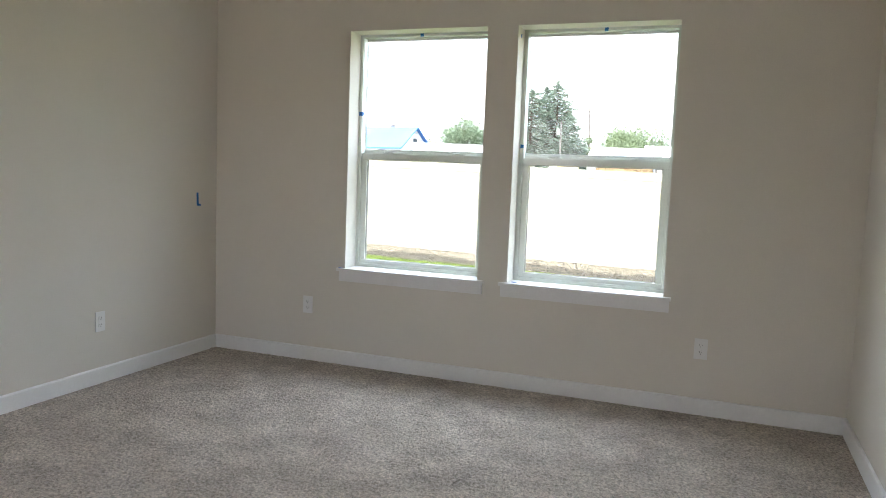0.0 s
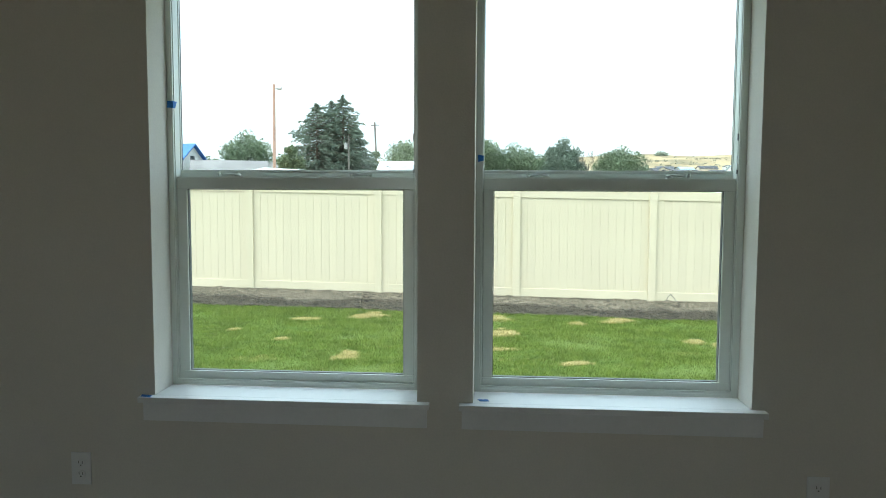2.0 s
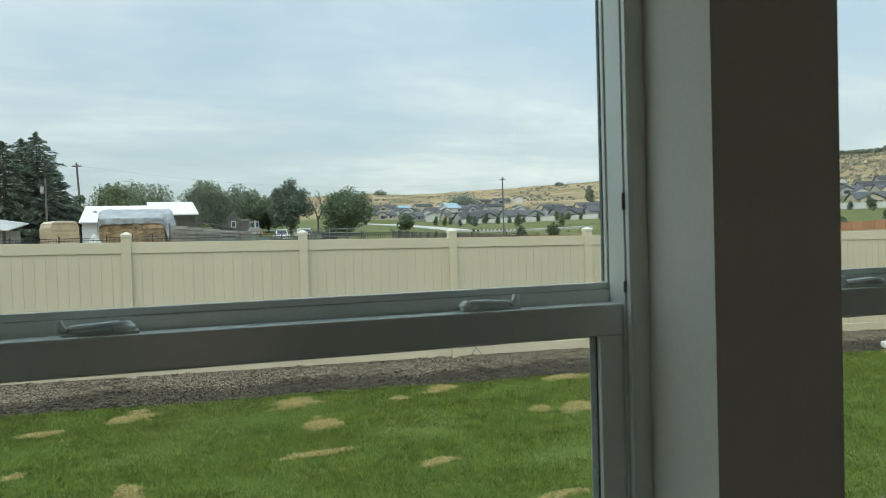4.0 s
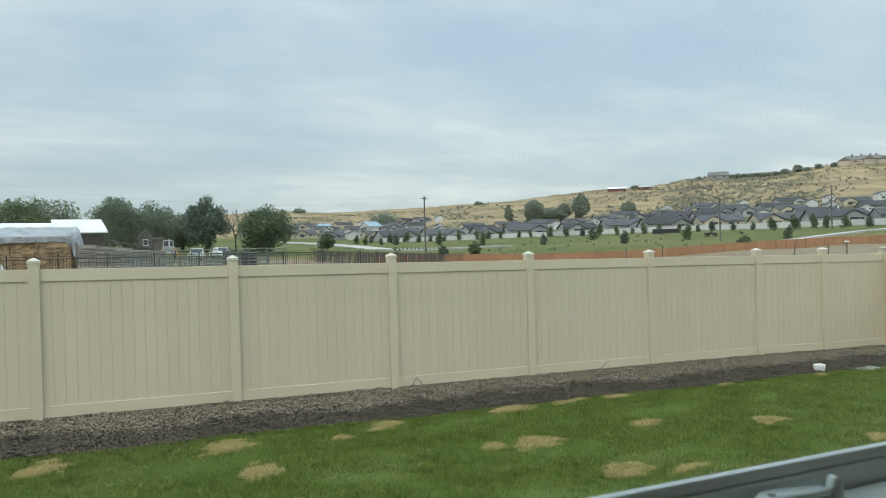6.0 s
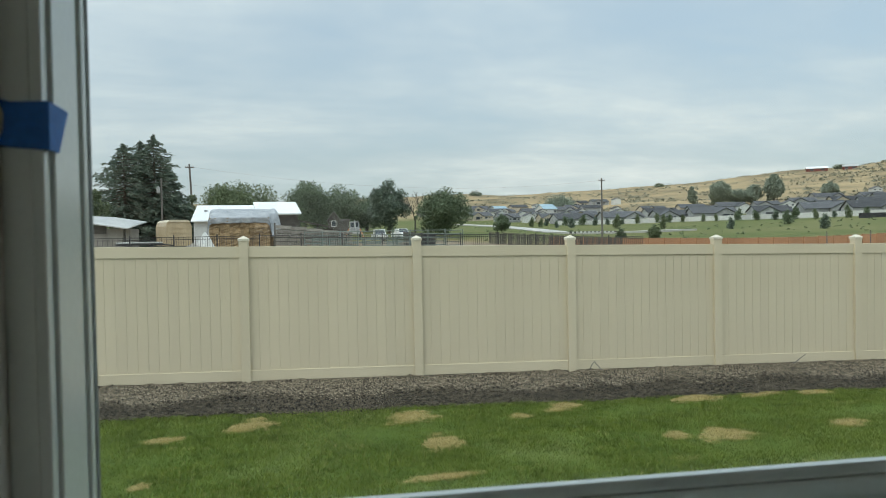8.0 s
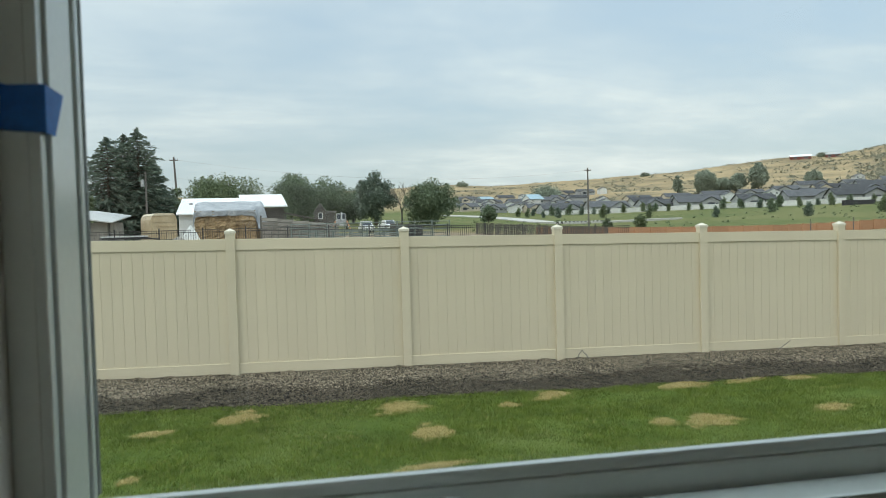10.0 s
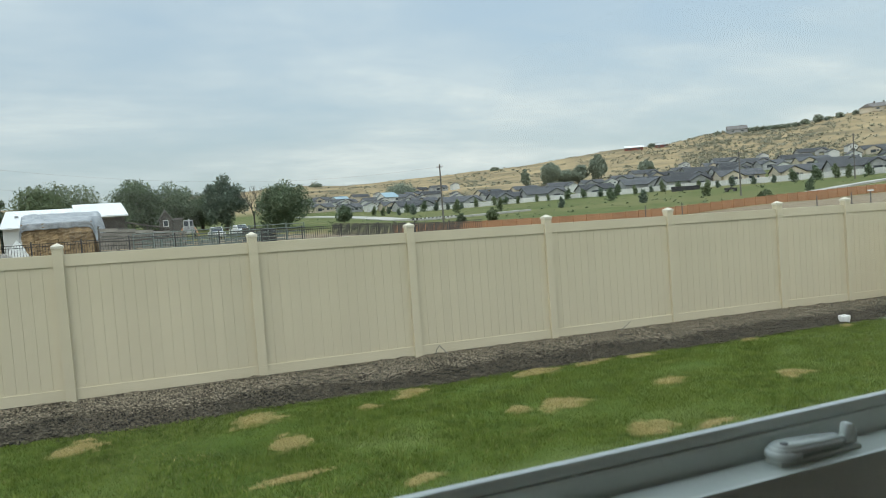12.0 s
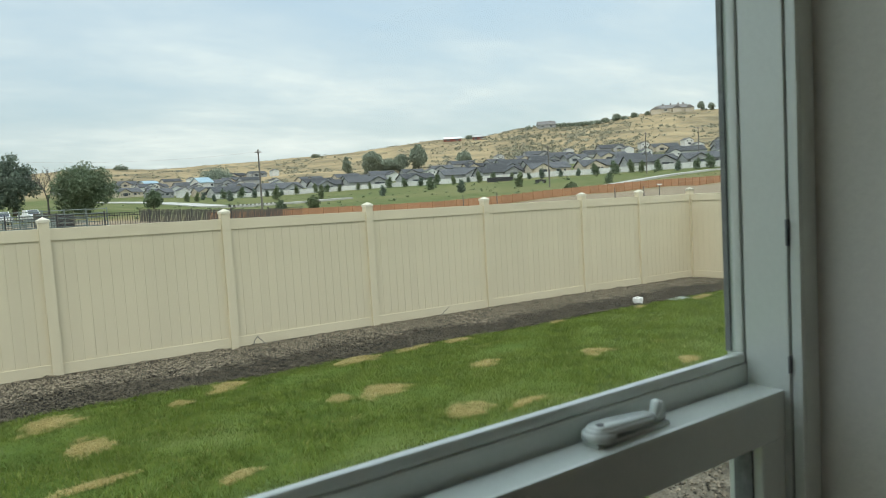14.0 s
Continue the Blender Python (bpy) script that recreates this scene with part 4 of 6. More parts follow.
def tree_at(name, label, az, d, left, right, top_el, seed, material, base_frac=0.02, n=4200, lumps=11, size=0.16):
    """A broadleaf tree that spans the bearings left to right and reaches the elevation top_el."""
    rng = np.random.default_rng(seed)
    x, y, z = spot(az, d)
    h = EZ + d * math.tan(radians(top_el)) - z
    w = 1.12 * d * radians(right - left) / 2
    o = thing(name, label, "tree", pose(x, y, z), "trees beyond the fence")
    blobs = []
    for i in range(lumps):
        a = rng.uniform(0, 2 * math.pi)
        u = rng.random() ** 0.35
        zz = h * rng.uniform(base_frac + 0.2, 0.76)
        room = 1.12 * w * (1.0 - 0.4 * max(0.0, zz / h - 0.5) / 0.5)
        br = w * rng.uniform(0.36, 0.52)
        blobs.append((max(0.0, room - br) * u * math.cos(a), max(0.0, room - br) * u * math.sin(a), zz, min(br, h - zz)))
    blobs.append((0, 0, h - 0.36 * w, 0.36 * w))
    blobs.append((0, 0, h * 0.5, 0.7 * w))
    for k in range(4):
        blobs.append((rng.uniform(-0.7, 0.7) * w, rng.uniform(-0.3, 0.3) * w, h * rng.uniform(0.14, 0.3), 0.34 * w))
    for s in (-1, 1):
        blobs.append((s * w * 0.66, 0, h * 0.42, w * 0.42))
        blobs.append((s * w * 0.5, 0, h * 0.68, w * 0.36))
    bm = bmesh.new()
    tr = 0.035 * h
    tube(bm, (0, 0, -0.3), (0, 0, h * 0.35), tr, tr * 0.75, 8)
    tube(bm, (0, 0, h * 0.35), (0.1 * w, 0, h * 0.7), tr * 0.75, tr * 0.3, 8)
    for bx, by, bz, br in blobs:
        tube(bm, (0, 0, h * 0.22), (bx, by, bz), tr * 0.4, tr * 0.08, 5)
    part("trunk", bm, M_BARK, o, "brown trunk with limbs")
    v, f = leaf_cloud(rng, blobs, int(n * 3.4), size * 0.82)
    crown = soup("crown", v, f, material, o)
    return o


def conifer(az, d, top_el, w_deg, seed, label):
    rng = np.random.default_rng(seed)
    x, y, z = spot(az, d)
    h = EZ + d * math.tan(radians(top_el)) - z
    w = d * radians(w_deg) * 0.98
    o = thing("spruce_tree", label, "tree", pose(x, y, z), "spruces in a clump")
    bm = bmesh.new()
    tube(bm, (0, 0, -0.3), (0, 0, h), 0.025 * h, 0.01, 8)
    v, f = [], []
    tiers = 34
    for t in range(tiers):
        u = t / (tiers - 1)
        zz = h * (0.06 + 0.92 * u)
        reach = w * (1 - u) ** 0.64 + 0.12
        k = int(11 - 6 * u)
        for b in range(k):
            a = 2 * math.pi * (b + rng.random()) / k
            L = reach * rng.uniform(0.65, 1.12)
            droop = L * rng.uniform(0.08, 0.3)
            tip = Vector((L * math.cos(a), L * math.sin(a), zz - droop + (0.12 * L if u > 0.6 else 0)))
            root = Vector((0, 0, zz + 0.04 * h * 0.3))
            tube(bm, root, tip, 0.05, 0.012, 4)
            m = int(62 * L / w) + 14
            for q in range(m):
                s = rng.random() ** 0.6
                c = root.lerp(tip, s) + Vector(rng.normal(0, 0.09, 3))
                c.z -= 0.3 * rng.random() * (1 - 0.6 * u)
                e = rng.normal(0, 0.075, (3, 3))
                out = np.array((math.cos(a), math.sin(a), -0.25)) * rng.uniform(0.15, 0.34)
                e[0] += out
                e[1] -= out
                j = len(v)
                v.extend(tuple(np.array(c) + e[i]) for i in range(3))
                f.append((j, j + 1, j + 2))
    part("trunk", bm, M_BARK, o, "brown trunk with drooping boughs")
    soup("crown", v, f, M_NEEDLE, o)


conifer(-13.6, 96, 6.75, 4.2, 1, "tall dark green spruce with uneven drooping boughs")
conifer(-11.6, 97, 7.45, 3.6, 2, "tall dark green spruce with a pointed top")
conifer(-12.5, 99, 7.0, 3.8, 3, "dark green spruce between two taller ones")
conifer(-10.75, 98, 5.2, 2.6, 4, "shorter dark green spruce at the clump's edge")
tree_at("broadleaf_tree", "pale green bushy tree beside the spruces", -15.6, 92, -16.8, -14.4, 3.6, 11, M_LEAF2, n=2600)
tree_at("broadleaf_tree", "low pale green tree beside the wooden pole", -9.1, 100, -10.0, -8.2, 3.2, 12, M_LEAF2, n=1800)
tree_at("broadleaf_tree", "round dark green tree behind low roofs", -19.0, 118, -21.2, -16.9, 4.75, 13, M_LEAF, n=4200)
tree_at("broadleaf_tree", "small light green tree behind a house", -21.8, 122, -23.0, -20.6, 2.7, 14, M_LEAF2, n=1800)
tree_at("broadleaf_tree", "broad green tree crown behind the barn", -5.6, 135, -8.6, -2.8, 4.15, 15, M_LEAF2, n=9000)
tree_at("broadleaf_tree", "dense dark green tree behind the corral", -0.9, 132, -2.6, 0.8, 4.35, 16, M_LEAF, n=4200)
tree_at("broadleaf_tree", "dense dark green tree behind the corral", 1.6, 134, -0.2, 3.5, 4.05, 17, M_LEAF, n=4200)
tree_at("broadleaf_tree", "low dark green tree in a row", 3.8, 138, 2.4, 5.2, 3.1, 18, M_LEAF, n=2600)
tree_at("broadleaf_tree", "upright dark green tree with an open top", 5.5, 130, 4.1, 7.1, 4.35, 19, M_NEEDLE, n=4600)
tree_at("broadleaf_tree", "round dark green tree at the field edge", 9.8, 126, 7.9, 11.8, 3.7, 20, M_LEAF, 0.05, n=5600)
tree_at("broadleaf_tree", "small low green tree in the field", 14.2, 150, 13.6, 14.8, 1.45, 21, M_LEAF, n=1200, lumps=5, size=0.12)
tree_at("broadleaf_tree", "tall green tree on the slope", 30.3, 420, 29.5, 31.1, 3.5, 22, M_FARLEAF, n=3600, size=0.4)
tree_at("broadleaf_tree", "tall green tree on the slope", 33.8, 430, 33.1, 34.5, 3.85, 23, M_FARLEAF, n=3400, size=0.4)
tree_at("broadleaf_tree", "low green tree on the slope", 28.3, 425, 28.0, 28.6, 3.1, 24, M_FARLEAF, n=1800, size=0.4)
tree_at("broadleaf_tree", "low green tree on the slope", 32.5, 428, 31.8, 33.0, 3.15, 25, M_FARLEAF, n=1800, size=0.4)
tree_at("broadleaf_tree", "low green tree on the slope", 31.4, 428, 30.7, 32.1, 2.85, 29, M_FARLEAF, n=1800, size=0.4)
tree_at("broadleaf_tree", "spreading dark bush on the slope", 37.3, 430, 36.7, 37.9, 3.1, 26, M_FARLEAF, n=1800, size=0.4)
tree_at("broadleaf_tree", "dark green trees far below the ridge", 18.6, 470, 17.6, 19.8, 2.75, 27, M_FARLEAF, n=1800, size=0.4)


def bare_tree(az, d, top_el, seed):
    rng = random.Random(seed)
    x, y, z = spot(az, d)
    h = EZ + d * math.tan(radians(top_el)) - z
    o = thing("bare_tree", "leafless grey tree with thin twigs", "tree", pose(x, y, z), "trees beyond the fence")
    bm = bmesh.new()

    def grow(p, way, length, r, depth):
        q = p + way * length
        tube(bm, p, q, r, r * 0.6, 5)
        if depth:
            for _ in range(3):
                w = (way + Vector((rng.uniform(-0.6, 0.6), rng.uniform(-0.6, 0.6), rng.uniform(-0.1, 0.4)))).normalized()
                grow(q, w, length * rng.uniform(0.6, 0.8), r * 0.55, depth - 1)

    grow(Vector((0, 0, -0.2)), Vector((0, 0, 1)), h * 0.3, 0.2, 5)
    part("branches", bm, M_GREYWOOD, o)


bare_tree(7.5, 128, 3.5, 4)
bare_tree(3.7, 142, 3.2, 9)


# ---- houses ----
def house_body(o, w, d, h, roof_h, wall_m, roof_m, over=0.5, gable="x", windows=(), label=""):
    """A house centred on its thing, with a gable roof along x or y, and windows (x, z, width, height) in its front, which looks to -y."""
    part("wall", boxed((-w / 2, -d / 2, -1.5, w / 2, d / 2, h)), wall_m, o)
    t = 0.22
    bm = bmesh.new()
    if gable == "y":
        a, hh = w / 2 + over, h - over * roof_h / (w / 2)
        prism(bm, [(-a, hh), (0, h + roof_h), (a, hh), (a, hh + t), (0, h + roof_h + t), (-a, hh + t)], -d / 2 - over, d / 2 + over)
        part("roof", bm, roof_m, o)
        bm = bmesh.new()
        prism(bm, [(-w / 2, h), (w / 2, h), (0, h + roof_h)], -d / 2, d / 2)
        part("gable", bm, wall_m, o)
    else:
        a, hh = d / 2 + over, h - over * roof_h / (d / 2)
        prism(bm, [(-a, hh), (0, h + roof_h), (a, hh), (a, hh + t), (0, h + roof_h + t), (-a, hh + t)], -w / 2 - over, w / 2 + over)
        for v in bm.verts:
            v.co = (v.co.y, v.co.x, v.co.z)
        part("roof", bm, roof_m, o)
        bm = bmesh.new()
        prism(bm, [(-d / 2, h), (d / 2, h), (0, h + roof_h)], -w / 2, w / 2)
        for v in bm.verts:
            v.co = (v.co.y, v.co.x, v.co.z)
        part("gable", bm, wall_m, o)
    for wx, wz, ww, wh in windows:
        fr = part("window", boxed((wx - ww / 2 - 0.12, -d / 2 - 0.06, wz - 0.12, wx + ww / 2 + 0.12, -d / 2 - 0.004, wz + wh + 0.12)), M_SIDING, o)
        part("pane", boxed((wx - ww / 2, -d / 2 - 0.09, wz, wx + ww / 2, -d / 2 - 0.064, wz + wh)), M_PANE, fr)


def facing(az, d, turn=0.0, lift=0.0):
    x, y, z = spot(az, d, lift)
    return pose(x, y, z, 0, 0, -az + turn)


def tract_house(kind):
    """Models of the estate's houses: a long roof with gables to the front."""
    walls = (M_BEIGE, M_GREYSIDE, M_SIDING, M_GREYSIDE)[kind]
    label = ("low beige house with a charcoal shingle roof", "grey house with a charcoal gabled roof", "white two-storey house with a charcoal roof", "grey house with a long charcoal roof")[kind]
    o = thing("estate_house", label, "house", group="estate houses")
    if kind == 2:
        house_body(o, 9, 9, 5.2, 2.0, walls, M_SHINGLE, gable="y", windows=((-2.2, 3.4, 1.3, 1.1), (2.2, 3.4, 1.3, 1.1), (0, 0.9, 3.0, 1.8)))
    else:
        house_body(o, (19, 16, 9, 21)[kind], 12, 2.9, (2.9, 2.7, 2, 3.1)[kind], walls, M_SHINGLE, windows=((3.5, 1.0, 2.2, 1.3), (6.5, 1.1, 1.0, 1.0)))
        gx = (-4.5, -3, 0, 4.5)[kind]
        gw = (8.5, 8, 8, 9)[kind]
        bm = bmesh.new()
        prism(bm, [(gx - gw / 2 - 0.5, 2.65), (gx, 2.9 + gw * 0.27), (gx + gw / 2 + 0.5, 2.65), (gx + gw / 2 + 0.5, 2.87), (gx, 3.14 + gw * 0.27), (gx - gw / 2 - 0.5, 2.87)], -8.1, 1)
        part("porch_roof", bm, M_SHINGLE, o)
        bm = bmesh.new()
        prism(bm, [(gx - gw / 2, -1.5), (gx + gw / 2, -1.5), (gx + gw / 2, 2.75), (gx, 2.85 + gw * 0.27), (gx - gw / 2, 2.75)], -7.6, -5.9)
        part("front_gable", bm, walls, o)
        part("patio_opening", boxed((gx - 1.7, -7.66, 0.3, gx + 1.7, -7.604, 2.3)), M_PANE, o)
        part("side_window", boxed((gx + 2.2, -7.66, 1.1, gx + 3.3, -7.604, 2.1)), M_PANE, o)
    return o


def estate():
    rng = random.Random(21)
    models = [tract_house(k) for k in range(4)]
    used = [False] * 4
    for o in models:
        o.scale = (0.8, 0.8, 0.74)
    for row, (gap, step) in enumerate(((22, 4.1), (58, 3.5), (92, 3.0), (130, 2.9), (168, 3.1), (160, 1.9), (200, 1.8), (30, 2.0), (48, 1.8))):
        az = (19.6, 10.5, 8.5, 14.0, 40.0, 10.0, 11.0, 14.6, 12.4)[row]
        stop = (61, 61, 60, 60, 60, 21, 24, 19.6, 19.6)[row]
        while az < stop:
            d = wall_dist(az) + gap + rng.uniform(-4, 4)
            k = rng.choice((0, 1, 3, 3)) if row == 0 else rng.choice((0, 1, 2, 2, 3)) if row < 5 else rng.choice((2, 0, 2, 1))
            if not (row in (3, 4) and 22 < az < 36):
                m = facing(az, d, 22 + rng.choice((0, 0, 180, 8)) if row else 22 + rng.uniform(-3, 3), 0.2 if row else -0.35)
                if az < 19.5:
                    m = m @ Matrix.Diagonal((0.78, 0.78, 0.86, 1))
                elif row:
                    m = m @ Matrix.Diagonal((0.84, 0.84, 0.84, 1))
                if used[k]:
                    copy_thing(models[k], m)
                else:
                    models[k].matrix_basis = m @ Matrix.Diagonal((0.8, 0.8, 0.74, 1))
                    used[k] = True
            az += 0.84 * step * rng.uniform(0.85, 1.2)


estate()


def blue_town():
    for az, d, w, m in ((14.0, 440, 8, M_TEALROOF), (17.6, 420, 8, M_TEALROOF)):
        o = thing("blue_roofed_house", "white house with a pale blue roof", "house", facing(az, d, 30))
        house_body(o, w, 10, 3.0, 2.6, M_SIDING, m, windows=((-3, 1.0, 1.4, 1.2), (3, 1.0, 1.4, 1.2)))


blue_town()


def boundary_wall():
    o = thing("boundary_wall", "long white vinyl fence below the estate", "fence")
    az = 18.3
    while az < 60:
        a, b = spot(az, wall_dist(az)), spot(az + 0.7, wall_dist(az + 0.7))
        bm = bmesh.new()
        vs = []
        for x, y, z in (a, b):
            for t in (0, 0.1):
                vs.append([bm.verts.new((x, y + t, z - 0.3)), bm.verts.new((x, y + t, z + 1.85))])
        bm.faces.new((vs[0][0], vs[2][0], vs[2][1], vs[0][1]))
        bm.faces.new((vs[1][0], vs[1][1], vs[3][1], vs[3][0]))
        bm.faces.new((vs[0][1], vs[2][1], vs[3][1], vs[1][1]))
        part("panel", bm, M_SIDING, o)
        part("post", boxed((a[0] - 0.1, a[1] - 0.12, a[2] - 0.3, a[0] + 0.1, a[1] + 0.08, a[2] + 2.0)), M_SIDING, o)
        az += 0.7


boundary_wall()


def street_trees():
    rng = random.Random(8)
    models = []
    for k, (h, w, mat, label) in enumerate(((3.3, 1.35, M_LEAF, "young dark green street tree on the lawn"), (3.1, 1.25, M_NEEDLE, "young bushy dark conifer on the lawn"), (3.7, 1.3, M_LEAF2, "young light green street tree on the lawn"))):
        g = np.random.default_rng(70 + k)
        o = thing("young_tree", label, "tree", group="young trees on the lawn")
        bm = bmesh.new()
        tube(bm, (0, 0, -0.3), (0, 0, h * 0.8), 0.09, 0.03, 6)
        part("trunk", bm, M_BARK, o)
        blobs = [(g.uniform(-0.3, 0.3) * w, g.uniform(-0.3, 0.3) * w, h * u, w * (0.98 - 0.62 * u)) for u in (0.22, 0.34, 0.45, 0.56, 0.68, 0.8, 0.9)]
        v, f = leaf_cloud(g, blobs, 900, 0.15, 0.9)
        soup("crown", v, f, mat, o)
        models.append(o)
    used = [False] * 3
    az = 17.6
    spots = []
    while az < 57.5:
        spots.append((az, wall_dist(az) - rng.uniform(4, 14)))
        az += rng.uniform(0.75, 1.5)
    spots += [(16.5, 262), (17.2, 255), (18.4, 250), (19.5, 246), (30.9, 190), (37.0, 180), (41.5, 188), (26.3, 200), (34.6, 215), (48.2, 180), (22.9, 215)]
    for az, d in spots:
        k = rng.randrange(3)
        x, y, z = spot(az, d)
        m = pose(x, y, z, 0, 0, rng.uniform(0, 360)) @ Matrix.Scale(rng.uniform(0.75, 1.2), 4)
        if used[k]:
            copy_thing(models[k], m)
        else:
            models[k].matrix_basis = m
            used[k] = True


street_trees()


def ribbon(name, label, pts, width, material):
    """A strip of paving laid on the land along bearings and distances."""
    bm = bmesh.new()
    rows = []
    for i, (az, d) in enumerate(pts):
        x, y, z = spot(az, d)
        xn, yn, _ = spot(*pts[min(i + 1, len(pts) - 1)])
        xp, yp, _ = spot(*pts[max(i - 1, 0)])
        w = Vector((yn - yp, -(xn - xp), 0)).normalized() * width / 2
        rows.append([bm.verts.new((x + w.x, y + w.y, z + 0.35)), bm.verts.new((x - w.x, y - w.y, z + 0.35)), bm.verts.new((x - w.x, y - w.y, z - 0.4)), bm.verts.new((x + w.x, y + w.y, z - 0.4))])
    for a, b in zip(rows, rows[1:]):
        for k in range(4):
            bm.faces.new((a[k], a[(k + 1) % 4], b[(k + 1) % 4], b[k]))
    structure(name, bm, material, label)


ribbon("road_lower", "pale concrete road winding past the field", [(10.5, 262), (12.5, 245), (14.5, 222), (16.5, 196), (18.2, 178), (20.5, 170), (24, 176), (28, 186)], 6.0, M_CONCRETE)
ribbon("road_upper", "pale concrete path on the green slope", [(45.5, 150), (47.5, 165), (50, 185), (52.5, 205), (55.5, 222), (59, 230)], 3.0, M_CONCRETE)


def hill_top():
    for az, w, m, label in ((36.5, 17, M_WHITEROOF, "long red barn with a white roof on the ridge"), (38.5, 11, M_RUSTROOF, "small red barn on the ridge")):
        o = thing("red_barn", label, "barn", facing(az, 735, 4, -0.5))
        house_body(o, w, 9, 2.6, 1.8, M_REDBARN, m, windows=((-w / 4, 0.6, 2.2, 1.6), (w / 4, 0.6, 2.2, 1.6)))
    for az, w, label in ((43.7, 17, "grey-roofed house on the ridge"), (52.9, 26, "large grey-roofed house on the hilltop")):
        o = thing("hilltop_house", label, "house", facing(az, 745, 8, -0.5))
        house_body(o, w, 11, 3.4, 3.4, M_BEIGE if w > 20 else M_GREYSIDE, M_BROWNROOF, windows=((-w / 4, 1.0, 2.4, 1.4), (w / 4, 1.0, 2.4, 1.4)))
        if w > 20:
            for u in (-9, -2, 5, 9.5):
                part("chimney", boxed((u, -1, 4, u + 1.2, 0.4, 8.4)), M_BROWNROOF, o)
            for u, wide, tall in ((-15.5, 9, 3.0), (15.0, 8, 2.6), (3.5, 8, 3.2)):
                bm = bmesh.new()
                prism(bm, [(u - wide / 2 - 0.5, tall - 0.2), (u, tall + 2.8), (u + wide / 2 + 0.5, tall - 0.2)], -8.5, 3)
                part("wing_roof", bm, M_BROWNROOF, o)
                part("wing", boxed((u - wide / 2, -8, -2, u + wide / 2, 2.5, tall - 0.22)), M_BEIGE, o)
        else:
            part("chimney", boxed((w / 5, -1, 4, w / 5 + 1.4, 0.4, 7.4)), M_BROWNROOF, o)
    ridge = ((48.9, 5.12, 0.4), (49.5, 4.85, 0.25), (50.2, 5.02, 0.35), (51.2, 4.95, 0.3), (51.8, 5.05, 0.4), (52.3, 5.15, 0.4), (54.0, 5.3, 0.3), (54.9, 5.5, 0.35), (55.6, 5.3, 0.3), (48.1, 4.85, 0.35), (42.4, 4.5, 0.35), (37.8, 4.18, 0.35), (38.1, 4.22, 0.3), (12.2, 3.2, 0.5), (26.0, 3.42, 0.4))
    row = tuple((44.6 + 0.42 * i, 4.62 + 0.02 * (i * 5 % 3), 0.32) for i in range(8))
    for i, (az, el, w) in enumerate(ridge + row):
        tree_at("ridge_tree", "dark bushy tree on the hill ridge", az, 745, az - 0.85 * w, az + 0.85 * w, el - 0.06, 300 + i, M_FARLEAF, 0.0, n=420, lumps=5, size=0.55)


hill_top()


def sagebrush():
    rng = np.random.default_rng(31)
    v, f = [], []
    for _ in range(9000):
        az = rng.uniform(9, 62)
        d = rng.uniform(wall_dist(az) + 90, 770)
        dense = noise.noise(Vector((az * 0.35, d * 0.012, 3)))
        if rng.random() > 0.22 + 0.8 * dense + 0.75 * math.exp(-((az - 44.5) / 5.5) ** 2):
            continue
        x, y, z = spot(az, d)
        r = rng.uniform(0.6, 1.7) * (1.0 + 0.35 * math.exp(-((az - 44.5) / 5.5) ** 2))
        for _ in range(12):
            c = np.array((x, y, z + 0.3 * r)) + rng.normal(0, 0.42, 3) * np.array((1.3 * r, r, 0.4 * r))
            e = rng.normal(0, 0.36 * r, (3, 3))
            k = len(v)
            v.extend(tuple(c + e[i]) for i in range(3))
            f.append((k, k + 1, k + 2))
    tagged(soup("sagebrush", v, f, M_SAGE), "grey-green sagebrush clumps on the dry hill", "bush", "", "stuff")
    v, f = [], []
    for _ in range(240):
        az = rng.uniform(12, 58)
        d = rng.uniform(104, 200) / math.cos(radians(az))
        x, y, z = spot(az, d)
        r = rng.uniform(0.15, 0.5) * (2.2 if rng.random() < 0.08 else 1)
        for _ in range(26):
            c = np.array((x, y, z + 0.35 * r)) + rng.normal(0, 0.4, 3) * np.array((r, r, 0.6 * r))
            e = rng.normal(0, 0.25 * r, (3, 3))
            k = len(v)
            v.extend(tuple(c + e[i]) for i in range(3))
            f.append((k, k + 1, k + 2))
    tagged(soup("field_weeds", v, f, M_LEAF2), "low green weeds scattered over the field", "bush", "", "stuff")


sagebrush()


